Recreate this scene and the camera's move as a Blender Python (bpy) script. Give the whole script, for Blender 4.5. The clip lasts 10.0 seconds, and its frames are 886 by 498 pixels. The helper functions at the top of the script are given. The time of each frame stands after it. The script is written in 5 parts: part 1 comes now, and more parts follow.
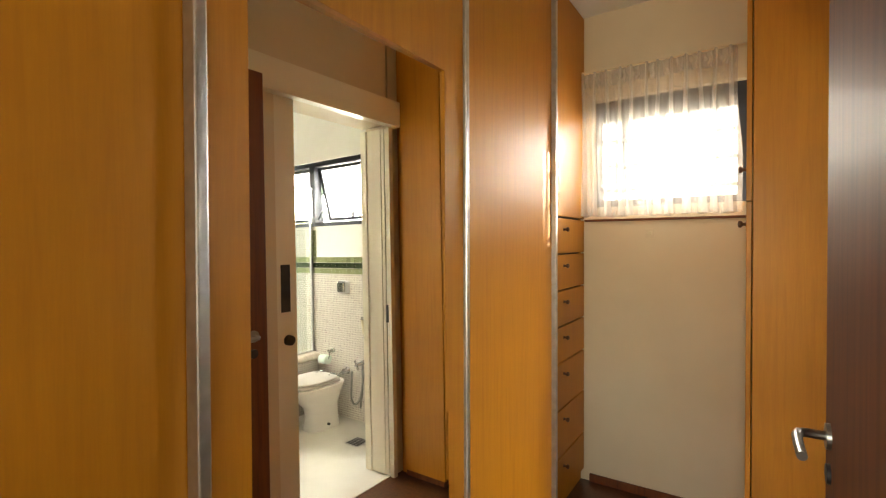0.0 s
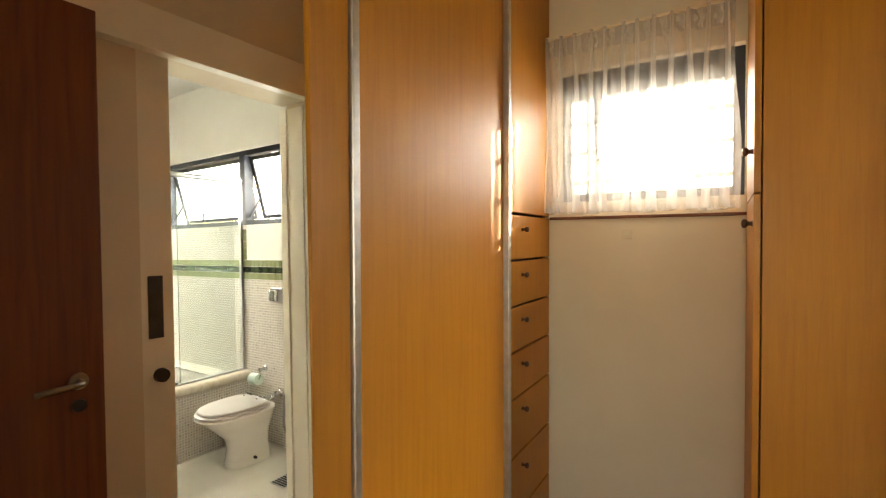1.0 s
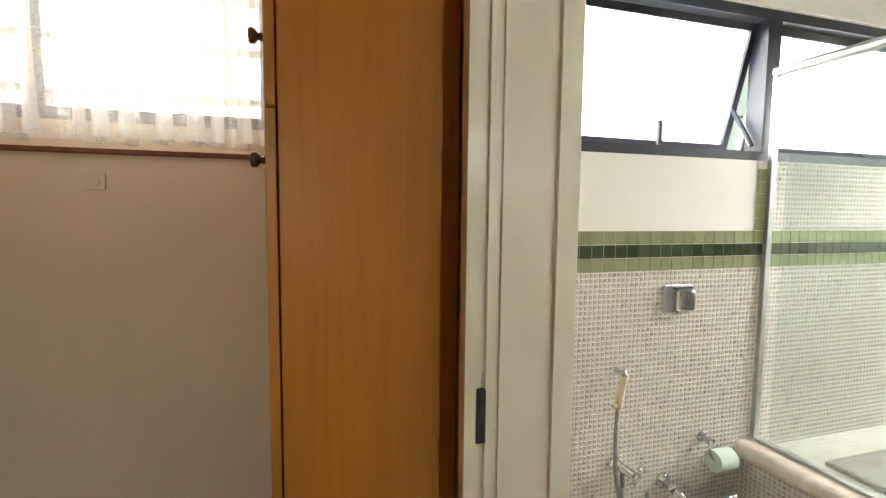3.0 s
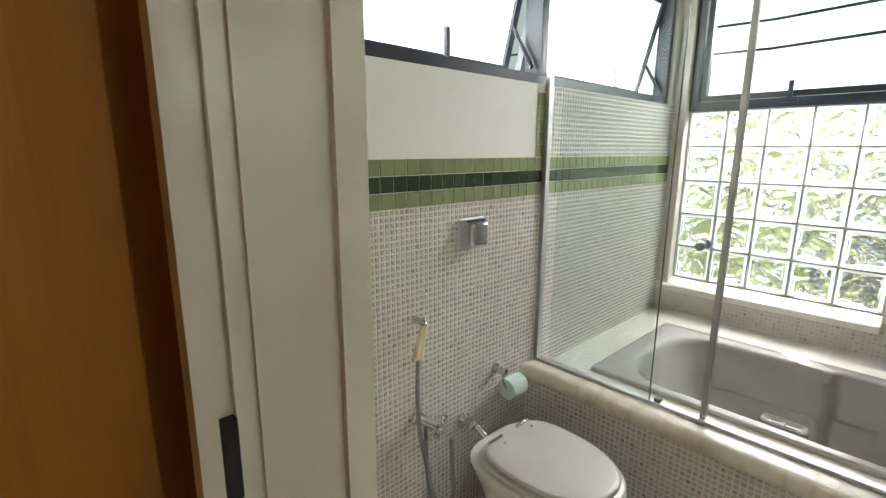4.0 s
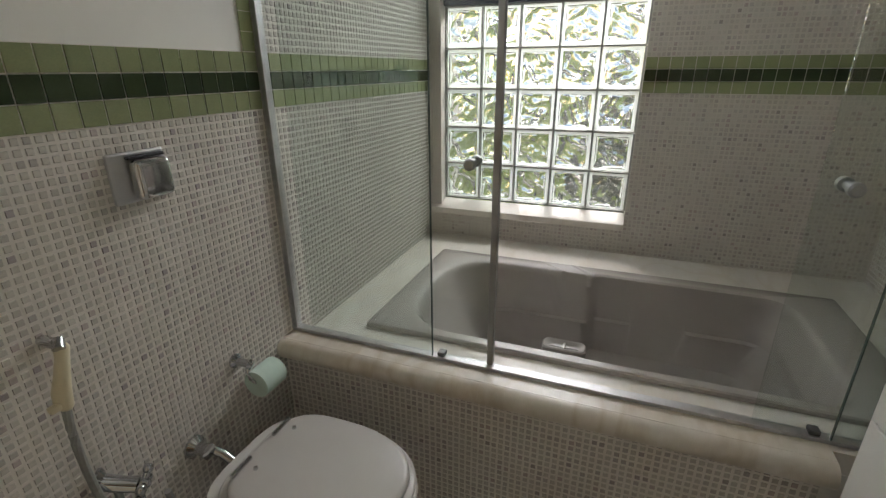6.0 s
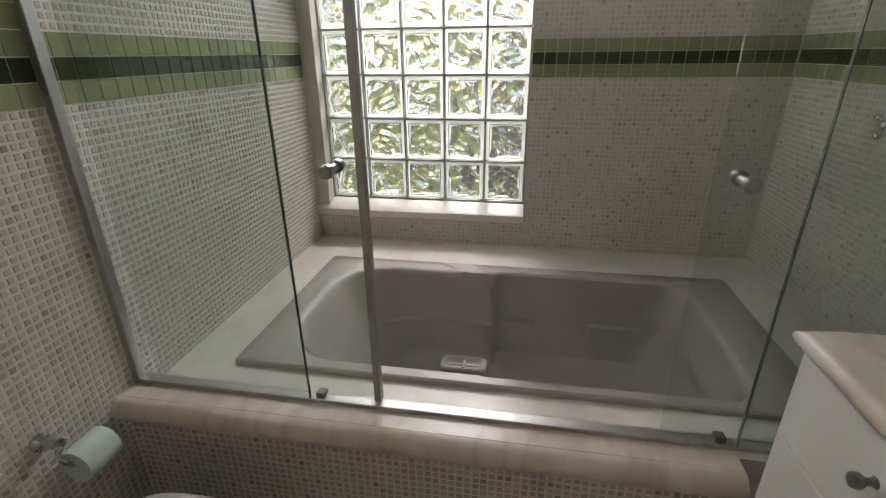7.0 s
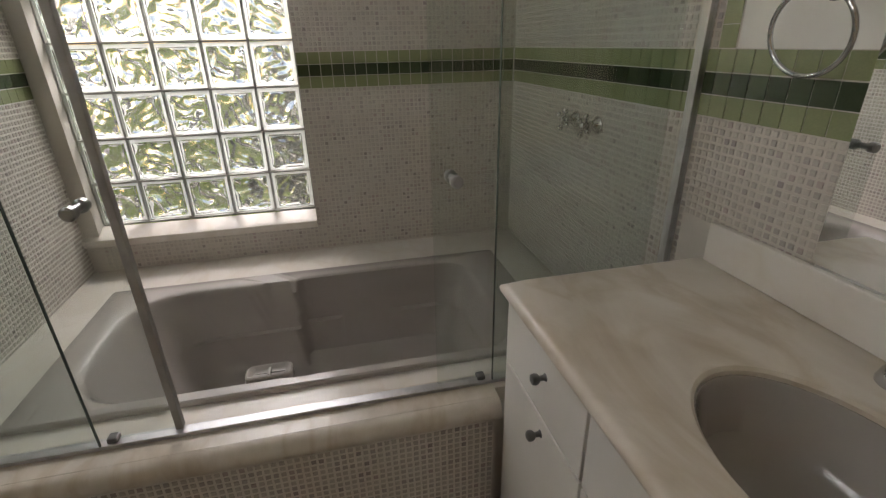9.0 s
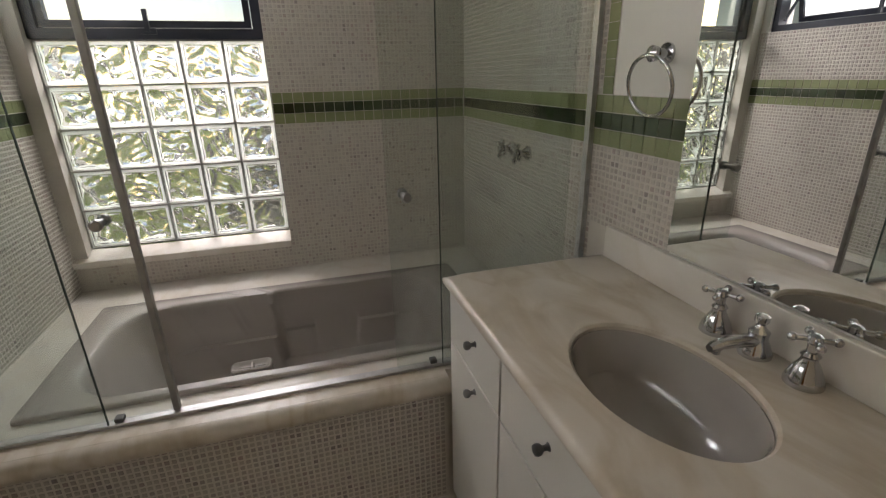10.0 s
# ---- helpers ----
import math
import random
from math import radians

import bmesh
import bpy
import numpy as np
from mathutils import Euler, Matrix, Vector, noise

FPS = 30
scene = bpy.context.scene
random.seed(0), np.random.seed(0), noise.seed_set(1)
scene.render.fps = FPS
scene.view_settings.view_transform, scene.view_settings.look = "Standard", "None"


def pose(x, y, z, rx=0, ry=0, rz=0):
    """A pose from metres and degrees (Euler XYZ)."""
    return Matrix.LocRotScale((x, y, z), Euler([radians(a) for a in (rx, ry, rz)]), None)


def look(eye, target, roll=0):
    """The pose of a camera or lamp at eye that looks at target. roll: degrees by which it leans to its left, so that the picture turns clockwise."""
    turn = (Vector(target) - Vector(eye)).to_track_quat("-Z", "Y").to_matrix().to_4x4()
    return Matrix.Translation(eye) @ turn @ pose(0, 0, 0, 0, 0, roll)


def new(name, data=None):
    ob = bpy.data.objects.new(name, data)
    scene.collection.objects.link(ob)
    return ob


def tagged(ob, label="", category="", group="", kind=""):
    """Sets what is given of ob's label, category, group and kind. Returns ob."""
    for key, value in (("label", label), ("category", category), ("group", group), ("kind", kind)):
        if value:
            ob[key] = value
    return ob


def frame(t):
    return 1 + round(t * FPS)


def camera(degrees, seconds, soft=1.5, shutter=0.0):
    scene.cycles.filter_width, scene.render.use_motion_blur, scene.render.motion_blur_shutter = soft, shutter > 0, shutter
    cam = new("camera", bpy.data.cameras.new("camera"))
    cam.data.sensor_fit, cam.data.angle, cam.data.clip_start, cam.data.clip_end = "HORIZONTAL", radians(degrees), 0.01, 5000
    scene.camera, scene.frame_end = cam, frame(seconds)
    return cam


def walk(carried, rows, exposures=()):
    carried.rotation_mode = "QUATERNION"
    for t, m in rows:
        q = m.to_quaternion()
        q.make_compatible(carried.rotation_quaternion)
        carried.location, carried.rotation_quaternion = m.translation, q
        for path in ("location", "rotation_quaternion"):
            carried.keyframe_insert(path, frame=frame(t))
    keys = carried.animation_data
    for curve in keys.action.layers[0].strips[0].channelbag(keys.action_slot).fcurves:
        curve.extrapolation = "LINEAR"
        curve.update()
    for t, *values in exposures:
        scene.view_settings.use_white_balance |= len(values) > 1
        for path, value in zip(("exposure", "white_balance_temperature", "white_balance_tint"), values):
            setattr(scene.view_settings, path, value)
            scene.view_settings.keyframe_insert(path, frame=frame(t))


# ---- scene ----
cam = camera(86.6, 10.0, soft=1.25, shutter=0.1)
PATH = [
    (0, (0.348, -0.696, 1.528), (-0.754, 0.972, 1.500), -0.2),
    (0.5, (0.271, -0.392, 1.537), (-0.799, 1.298, 1.509), -0.2),
    (1, (0.244, -0.112, 1.552), (-0.786, 1.602, 1.514), -0.2),
    (1.5, (0.115, 0.162, 1.545), (-0.658, 2.005, 1.501), 0.4),
    (2, (0.117, 0.389, 1.519), (-0.194, 2.364, 1.452), 0.5),
    (2.5, (0.263, 0.597, 1.515), (0.401, 2.590, 1.418), 0.4),
    (3, (0.382, 0.749, 1.507), (0.964, 2.655, 1.343), 0.6),
    (3.2, (0.427, 0.810, 1.495), (1.161, 2.658, 1.286), 0.6),
    (4.3, (0.616, 1.135, 1.448), (2.115, 2.372, 0.976), 0.1),
    (4.5, (0.649, 1.167, 1.429), (2.224, 2.295, 0.933), -0.1),
    (5, (0.788, 1.231, 1.404), (2.456, 2.178, 0.835), -0.1),
    (5.5, (0.934, 1.234, 1.394), (2.645, 2.037, 0.739), -0.2),
    (7, (1.314, 1.188, 1.385), (3.132, 1.508, 0.616), -0.6),
    (7.5, (1.389, 1.160, 1.383), (3.224, 1.247, 0.592), -0.7),
    (8, (1.381, 1.128, 1.397), (3.211, 1.011, 0.599), -0.7),
    (8.5, (1.305, 1.084, 1.419), (3.120, 0.808, 0.628), -1.3),
    (9, (1.173, 1.055, 1.461), (2.960, 0.653, 0.660), -1.2),
    (9.5, (1.012, 1.038, 1.484), (2.796, 0.558, 0.718), -1.4),
    (10, (0.868, 1.068, 1.501), (2.669, 0.540, 0.810), -1.2),
]
walk(cam, [(t, look(eye, target, roll)) for t, eye, target, roll in PATH],
     exposures=[(0, 2.8, 7600, 7), (1.0, 2.55, 7600, 7), (1.5, 2.0, 7600, 7), (2.2, 2.3, 7400, 9), (3.0, 2.15, 6700, 8), (4.3, 1.25, 6300, 6), (5.0, 0.78, 6250, 6), (5.5, 0.48, 6300, 8),
                (7.0, 0.42, 6600, 13), (8.0, 0.3, 6700, 15), (9.0, 0.28, 6750, 16), (10.0, 0.28, 6750, 16)])

# ---- daylight ----
SUN_WAY = Vector((-0.652, -0.758, -0.27)).normalized()
world = bpy.data.worlds.new("daylight")
scene.world = world
world.use_nodes = True
wn, wl = world.node_tree.nodes, world.node_tree.links
sky = wn.new("ShaderNodeTexSky")
sky.sky_type, sky.sun_disc = "NISHITA", False
sky.sun_elevation = math.asin(-SUN_WAY.z)
sky.sun_rotation = math.atan2(-SUN_WAY.x, -SUN_WAY.y)
wn["Background"].inputs["Strength"].default_value = 0.15
wl.new(sky.outputs["Color"], wn["Background"].inputs["Color"])

sun = new("sun", bpy.data.lights.new("sun", "SUN"))
sun.data.energy, sun.data.angle, sun.data.color = 5.0, radians(0.5), (1, 0.93, 0.82)
sun.matrix_world = look((0, 0, 0), SUN_WAY)


def sky_lamp(name, place, aim, w, h, watts, color):
    lamp = new(name, bpy.data.lights.new(name, "AREA"))
    lamp.data.shape, lamp.data.size, lamp.data.size_y = "RECTANGLE", w, h
    lamp.data.energy, lamp.data.color = watts, color
    lamp.matrix_world = look(place, aim)


sky_lamp("sky_over_closet_window", (-0.1, 3.3, 2.5), (-0.1, 2.2, 1.9), 1.2, 1.0, 29, (1, 0.97, 0.93))
sky_lamp("sky_over_bath_window", (2.25, 3.4, 2.0), (2.25, 2.2, 2.0), 2.4, 0.9, 84, (1, 0.965, 0.955))
sky_lamp("sky_over_tub_window", (4.7, 1.4, 2.65), (2.3, 1.9, 1.3), 1.8, 0.8, 70, (1, 0.98, 0.97))
# added fill lamp behind the camera, from no seen source, to brighten the closet
sky_lamp("closet_fill_lamp", (0.35, -3.42, 1.6), (0.1, 1.5, 1.2), 1.2, 1.4, 7.5, (1, 0.93, 0.81))

# ---- materials ----


def material(name, color, rough=0.5, metal=0.0, coat=0.0, spec=0.5):
    m = bpy.data.materials.new(name)
    m.use_nodes = True
    b = m.node_tree.nodes["Principled BSDF"]
    b.inputs["Base Color"].default_value = (*color, 1)
    b.inputs["Roughness"].default_value, b.inputs["Metallic"].default_value = rough, metal
    b.inputs["Coat Weight"].default_value, b.inputs["Coat Roughness"].default_value = coat, 0.15
    b.inputs["Specular IOR Level"].default_value = spec
    return m, m.node_tree.nodes, m.node_tree.links, b


def noise_node(n, l, scale, detail, stretch=(1, 1, 1), distortion=0.0):
    co, mp, nz = n.new("ShaderNodeTexCoord"), n.new("ShaderNodeMapping"), n.new("ShaderNodeTexNoise")
    mp.inputs["Scale"].default_value = stretch
    nz.inputs["Scale"].default_value, nz.inputs["Detail"].default_value = scale, detail
    nz.inputs["Distortion"].default_value = distortion
    l.new(co.outputs["Object"], mp.inputs["Vector"])
    l.new(mp.outputs["Vector"], nz.inputs["Vector"])
    return nz


def ramp_node(n, l, source, stops):
    r = n.new("ShaderNodeValToRGB")
    e = r.color_ramp.elements
    while len(e) < len(stops):
        e.new(0.5)
    for k, (p, c) in enumerate(stops):
        e[k].position, e[k].color = p, (*c, 1)
    l.new(source, r.inputs["Fac"])
    return r


def mix_node(n, l, a, b, fac, kind="MIX"):
    m = n.new("ShaderNodeMix")
    m.data_type, m.blend_type = "RGBA", kind
    if isinstance(fac, float):
        m.inputs["Factor"].default_value = fac
    else:
        l.new(fac, m.inputs["Factor"])
    l.new(a, m.inputs["A"])
    l.new(b, m.inputs["B"])
    return m.outputs["Result"]


def bump_node(n, l, b, height, strength, distance=0.002):
    u = n.new("ShaderNodeBump")
    u.inputs["Strength"].default_value, u.inputs["Distance"].default_value = strength, distance
    l.new(height, u.inputs["Height"])
    l.new(u.outputs["Normal"], b.inputs["Normal"])


def mottled(name, dark, light, scale=6.0, rough=0.5, metal=0.0, coat=0.0, bump=0.1, fine=120.0, spec=0.5):
    """Two scales: broad mottling between two colours, fine grain as relief."""
    m, n, l, b = material(name, light, rough, metal, coat, spec)
    broad, grain = noise_node(n, l, scale, 4), noise_node(n, l, fine, 3)
    r = ramp_node(n, l, broad.outputs["Fac"], [(0.3, dark), (0.7, light)])
    l.new(r.outputs["Color"], b.inputs["Base Color"])
    if bump:
        bump_node(n, l, b, grain.outputs["Fac"], bump)
    return m


def veneer(name, dark, mid, light, rough=0.38, coat=0.25, scale=7.0):
    m, n, l, b = material(name, mid, rough, 0, coat)
    grain = noise_node(n, l, scale, 6, (7, 7, 0.35), 0.6)
    fine = noise_node(n, l, 60, 3, (6, 6, 0.25))
    broad = noise_node(n, l, 1.6, 2)
    r = ramp_node(n, l, grain.outputs["Fac"], [(0.25, dark), (0.5, mid), (0.8, light)])
    r2 = ramp_node(n, l, fine.outputs["Fac"], [(0.3, (0.93, 0.93, 0.93)), (0.7, (1, 1, 1))])
    r3 = ramp_node(n, l, broad.outputs["Fac"], [(0.3, (0.85, 0.84, 0.82)), (0.7, (1.0, 1.0, 1.0))])
    c = mix_node(n, l, r.outputs["Color"], r2.outputs["Color"], 1.0, "MULTIPLY")
    c = mix_node(n, l, c, r3.outputs["Color"], 1.0, "MULTIPLY")
    l.new(c, b.inputs["Base Color"])
    bump_node(n, l, b, fine.outputs["Fac"], 0.05, 0.001)
    return m


HONEY = veneer("honey_veneer", (0.47, 0.178, 0.0065), (0.53, 0.207, 0.009), (0.565, 0.23, 0.012), 0.5, 0.06)
REDWOOD = veneer("mahogany", (0.105, 0.024, 0.004), (0.165, 0.04, 0.006), (0.21, 0.056, 0.009), 0.62, 0.01)
KNOBWOOD = veneer("turned_dark_wood", (0.06, 0.022, 0.01), (0.1, 0.035, 0.015), (0.14, 0.05, 0.02), 0.35)
PARQUET = veneer("dark_parquet", (0.06, 0.02, 0.008), (0.1, 0.035, 0.014), (0.14, 0.052, 0.02), 0.3, 0.3)
# near-black brown, colours in the shade of narrow gaps
GAP_SHADE = material("painted_gap_shade", (0.05, 0.02, 0.008), 0.7)[0]
CREAM = mottled("cream_wall_paint", (0.69, 0.595, 0.44), (0.75, 0.655, 0.5), 2.0, 0.75, bump=0.12)
PLASTER = mottled("white_plaster_paint", (0.75, 0.735, 0.69), (0.81, 0.795, 0.75), 2.0, 0.6, bump=0.1)
CEILING = mottled("white_ceiling_paint", (0.78, 0.77, 0.74), (0.82, 0.81, 0.78), 2.0, 0.8, bump=0.08)
LACQUER = mottled("cream_white_lacquer", (0.84, 0.8, 0.67), (0.88, 0.84, 0.72), 3.0, 0.35, coat=0.2, bump=0.03)
CABINET = mottled("white_cabinet_laminate", (0.66, 0.64, 0.6), (0.7, 0.68, 0.64), 3.0, 0.4, bump=0.03)
ALU = mottled("brushed_aluminium", (0.48, 0.48, 0.49), (0.6, 0.6, 0.61), 30, 0.38, 1.0, bump=0.04)
CHROME = mottled("chrome", (0.5, 0.5, 0.52), (0.6, 0.6, 0.61), 12, 0.1, 1.0, bump=0)
NICKEL = mottled("brushed_nickel", (0.28, 0.28, 0.28), (0.36, 0.36, 0.36), 30, 0.3, 1.0, bump=0)
SATIN = mottled("satin_chrome", (0.55, 0.55, 0.57), (0.66, 0.66, 0.67), 14, 0.3, 0.85, bump=0)
DULL = mottled("worn_black_metal", (0.03, 0.03, 0.035), (0.06, 0.06, 0.065), 12, 0.45, 0.6, bump=0.04)
FRAME = mottled("dark_painted_steel", (0.012, 0.015, 0.028), (0.022, 0.026, 0.045), 8, 0.4, bump=0.05)
CERAMIC = mottled("white_ceramic", (0.66, 0.64, 0.61), (0.7, 0.68, 0.65), 4, 0.12, coat=0.4, bump=0)
ACRYLIC = mottled("grey_white_acrylic", (0.367, 0.337, 0.317), (0.405, 0.373, 0.352), 3, 0.2, coat=0.4, bump=0)
BASIN = mottled("grey_glazed_ceramic", (0.37, 0.338, 0.31), (0.41, 0.382, 0.36), 4, 0.1, coat=0.6, bump=0)
LID = mottled("grey_white_lid_plastic", (0.47, 0.445, 0.42), (0.51, 0.485, 0.46), 4, 0.3, bump=0.02)
CREAMPLASTIC = mottled("yellowed_plastic", (0.66, 0.58, 0.4), (0.72, 0.65, 0.48), 10, 0.35, bump=0.02)
PAPER = mottled("pale_green_tissue", (0.5, 0.62, 0.55), (0.58, 0.7, 0.62), 20, 0.9, bump=0.3, fine=300)
# GROUT darkened towards the tile tone, for the tub and vanity walls
SHOWER_GROUT = mottled("darkened_grout", (0.53, 0.49, 0.445), (0.58, 0.54, 0.49), 8, 0.85, bump=0.2, fine=400)
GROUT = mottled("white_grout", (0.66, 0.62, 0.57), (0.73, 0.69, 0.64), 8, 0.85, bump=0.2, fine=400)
BATHFLOOR = mottled("white_floor_tile", (0.72, 0.71, 0.66), (0.78, 0.77, 0.72), 4, 0.25, coat=0.2, bump=0.02)
SOIL = mottled("garden_grass", (0.1, 0.13, 0.03), (0.24, 0.26, 0.07), 5, 0.9, bump=0.4)
STUCCO = mottled("pale_exterior_wall", (0.6, 0.58, 0.52), (0.68, 0.66, 0.6), 2, 0.85, bump=0.3)


def stone_material(name, deep, mid, pale, vein_tone, rough=0.32):
    m, n, l, b = material(name, mid, rough, 0, 0.15)
    cloud, vein = noise_node(n, l, 3.5, 6, (1, 1.8, 1), 0.9), noise_node(n, l, 2.2, 6, (1, 2.0, 1), 1.2)
    a = ramp_node(n, l, cloud.outputs["Fac"], [(0.25, deep), (0.5, mid), (0.8, pale)])
    v = ramp_node(n, l, vein.outputs["Fac"], [(0.42, (1, 1, 1)), (0.5, vein_tone), (0.57, (1, 1, 1))])
    l.new(mix_node(n, l, a.outputs["Color"], v.outputs["Color"], 1.0, "MULTIPLY"), b.inputs["Base Color"])
    return m


STONE = stone_material("beige_marble", (0.49, 0.43, 0.355), (0.62, 0.56, 0.485), (0.71, 0.66, 0.6), (0.88, 0.84, 0.78))
PALE_STONE = stone_material("pale_marble", (0.64, 0.6, 0.545), (0.7, 0.66, 0.61), (0.74, 0.71, 0.67), (0.96, 0.94, 0.91), 0.2)


def tile_material(name, stops, rough=0.25, single=False):
    """Each tile its own tone: by island where joined, by object where single."""
    m, n, l, b = material(name, stops[0][1], rough, 0, 0.2)
    src = n.new("ShaderNodeObjectInfo").outputs["Random"] if single else n.new("ShaderNodeNewGeometry").outputs["Random Per Island"]
    r = ramp_node(n, l, src, stops)
    r.color_ramp.interpolation = "CONSTANT"
    spots = noise_node(n, l, 260, 2)
    r2 = ramp_node(n, l, spots.outputs["Fac"], [(0.3, (0.88, 0.88, 0.88)), (0.7, (1, 1, 1))])
    l.new(mix_node(n, l, r.outputs["Color"], r2.outputs["Color"], 1.0, "MULTIPLY"), b.inputs["Base Color"])
    return m


MOSAIC_STOPS = [(0.0, (0.57, 0.535, 0.485)), (0.3, (0.53, 0.49, 0.445)), (0.55, (0.6, 0.565, 0.515)), (0.74, (0.51, 0.475, 0.44)),
                (0.85, (0.46, 0.42, 0.395)), (0.92, (0.49, 0.415, 0.395)), (0.97, (0.37, 0.33, 0.32))]
MOSAIC = tile_material("glass_mosaic", MOSAIC_STOPS)
MOSAIC_ONE = tile_material("glass_mosaic_loose", MOSAIC_STOPS, single=True)
PALE_GREEN = tile_material("pale_green_glass_tile", [(0, (0.265, 0.295, 0.155)), (0.4, (0.285, 0.315, 0.17)), (0.7, (0.25, 0.28, 0.145))], 0.18, True)
DARK_GREEN = tile_material("dark_green_glass_tile", [(0, (0.036, 0.052, 0.024)), (0.4, (0.046, 0.066, 0.031)), (0.7, (0.029, 0.043, 0.021))], 0.15, True)


def mirror_material():
    m, n, l, b = material("mirror_silver", (0.86, 0.87, 0.86), 0.005, 1.0)
    return m


MIRROR = mirror_material()


def thin_glass(name, tint, rough=0.0, gloss=1.0):
    m = bpy.data.materials.new(name)
    m.use_nodes = True
    n, l = m.node_tree.nodes, m.node_tree.links
    n.remove(n["Principled BSDF"])
    t, g, f, x = n.new("ShaderNodeBsdfTransparent"), n.new("ShaderNodeBsdfGlossy"), n.new("ShaderNodeLayerWeight"), n.new("ShaderNodeMixShader")
    t.inputs["Color"].default_value = (*tint, 1)
    g.inputs["Roughness"].default_value = rough
    f.inputs["Blend"].default_value = 0.5
    power, span = n.new("ShaderNodeMath"), n.new("ShaderNodeMath")
    power.operation, span.operation = "POWER", "MULTIPLY_ADD"
    power.inputs[1].default_value, span.inputs[1].default_value, span.inputs[2].default_value = 4.5, 0.94, 0.045
    l.new(f.outputs["Facing"], power.inputs[0])
    l.new(power.outputs["Value"], span.inputs[0])
    l.new(span.outputs["Value"], x.inputs["Fac"])
    l.new(t.outputs["BSDF"], x.inputs[1])
    l.new(g.outputs["BSDF"], x.inputs[2])
    l.new(x.outputs["Shader"], n["Material Output"].inputs["Surface"])
    return m


SHOWER_GLASS = thin_glass("clear_glass", (0.93, 0.955, 0.94))
PANE = thin_glass("window_glass", (0.95, 0.96, 0.96))


def frosted_material():
    m = bpy.data.materials.new("frosted_glass")
    m.use_nodes = True
    n, l = m.node_tree.nodes, m.node_tree.links
    n.remove(n["Principled BSDF"])
    t, d, x = n.new("ShaderNodeBsdfTransparent"), n.new("ShaderNodeBsdfTranslucent"), n.new("ShaderNodeMixShader")
    nz = noise_node(n, l, 5, 3)
    r = ramp_node(n, l, nz.outputs["Fac"], [(0.35, (0.6, 0.6, 0.6)), (0.65, (0.9, 0.9, 0.9))])
    l.new(r.outputs["Color"], x.inputs["Fac"])
    t.inputs["Color"].default_value, d.inputs["Color"].default_value = (0.9, 0.93, 0.92, 1), (0.85, 0.88, 0.88, 1)
    l.new(t.outputs["BSDF"], x.inputs[1])
    l.new(d.outputs["BSDF"], x.inputs[2])
    l.new(x.outputs["Shader"], n["Material Output"].inputs["Surface"])
    return m


FROSTED = frosted_material()


def sheer_material(name, thin, dense):
    m = bpy.data.materials.new(name)
    m.use_nodes = True
    n, l = m.node_tree.nodes, m.node_tree.links
    n.remove(n["Principled BSDF"])
    t, d, s, x, y = (n.new("ShaderNodeBsdfTransparent"), n.new("ShaderNodeBsdfTranslucent"), n.new("ShaderNodeBsdfDiffuse"),
                     n.new("ShaderNodeMixShader"), n.new("ShaderNodeMixShader"))
    for k in (d, s):
        k.inputs["Color"].default_value = (0.94, 0.92, 0.9, 1)
    weave = noise_node(n, l, 500, 2)
    r = ramp_node(n, l, weave.outputs["Fac"], [(0.35, (thin, thin, thin)), (0.65, (dense, dense, dense))])
    x.inputs["Fac"].default_value = 0.5
    l.new(d.outputs["BSDF"], x.inputs[1])
    l.new(s.outputs["BSDF"], x.inputs[2])
    l.new(r.outputs["Color"], y.inputs["Fac"])
    l.new(t.outputs["BSDF"], y.inputs[1])
    l.new(x.outputs["Shader"], y.inputs[2])
    l.new(y.outputs["Shader"], n["Material Output"].inputs["Surface"])
    return m


SHEER = sheer_material("sheer_voile", 0.18, 0.38)
GATHERED = sheer_material("gathered_voile", 0.32, 0.52)


def block_material():
    m, n, l, b = material("wavy_block_glass", (1.0, 1.0, 0.99), 0.01)
    b.inputs["Transmission Weight"].default_value, b.inputs["IOR"].default_value = 1.0, 1.5
    nz = noise_node(n, l, 25, 2, (1, 1, 1), 0.6)
    bump_node(n, l, b, nz.outputs["Fac"], 0.1, 0.006)
    t, x = n.new("ShaderNodeBsdfTranslucent"), n.new("ShaderNodeMixShader")
    t.inputs["Color"].default_value = (0.95, 0.97, 0.9, 1)
    x.inputs["Fac"].default_value = 0.02
    l.new(b.outputs["BSDF"], x.inputs[1])
    l.new(t.outputs["BSDF"], x.inputs[2])
    l.new(x.outputs["Shader"], n["Material Output"].inputs["Surface"])
    return m


BLOCK = block_material()


def rim_material():
    m = bpy.data.materials.new("milky_block_rim")
    m.use_nodes = True
    n, l = m.node_tree.nodes, m.node_tree.links
    p = n["Principled BSDF"]
    p.inputs["Base Color"].default_value, p.inputs["Roughness"].default_value = (0.85, 0.87, 0.84, 1), 0.2
    t, x = n.new("ShaderNodeBsdfTranslucent"), n.new("ShaderNodeMixShader")
    t.inputs["Color"].default_value = (0.97, 0.98, 0.95, 1)
    x.inputs["Fac"].default_value = 0.8
    l.new(p.outputs["BSDF"], x.inputs[1])
    l.new(t.outputs["BSDF"], x.inputs[2])
    l.new(x.outputs["Shader"], n["Material Output"].inputs["Surface"])
    return m


BLOCK_RIM = rim_material()


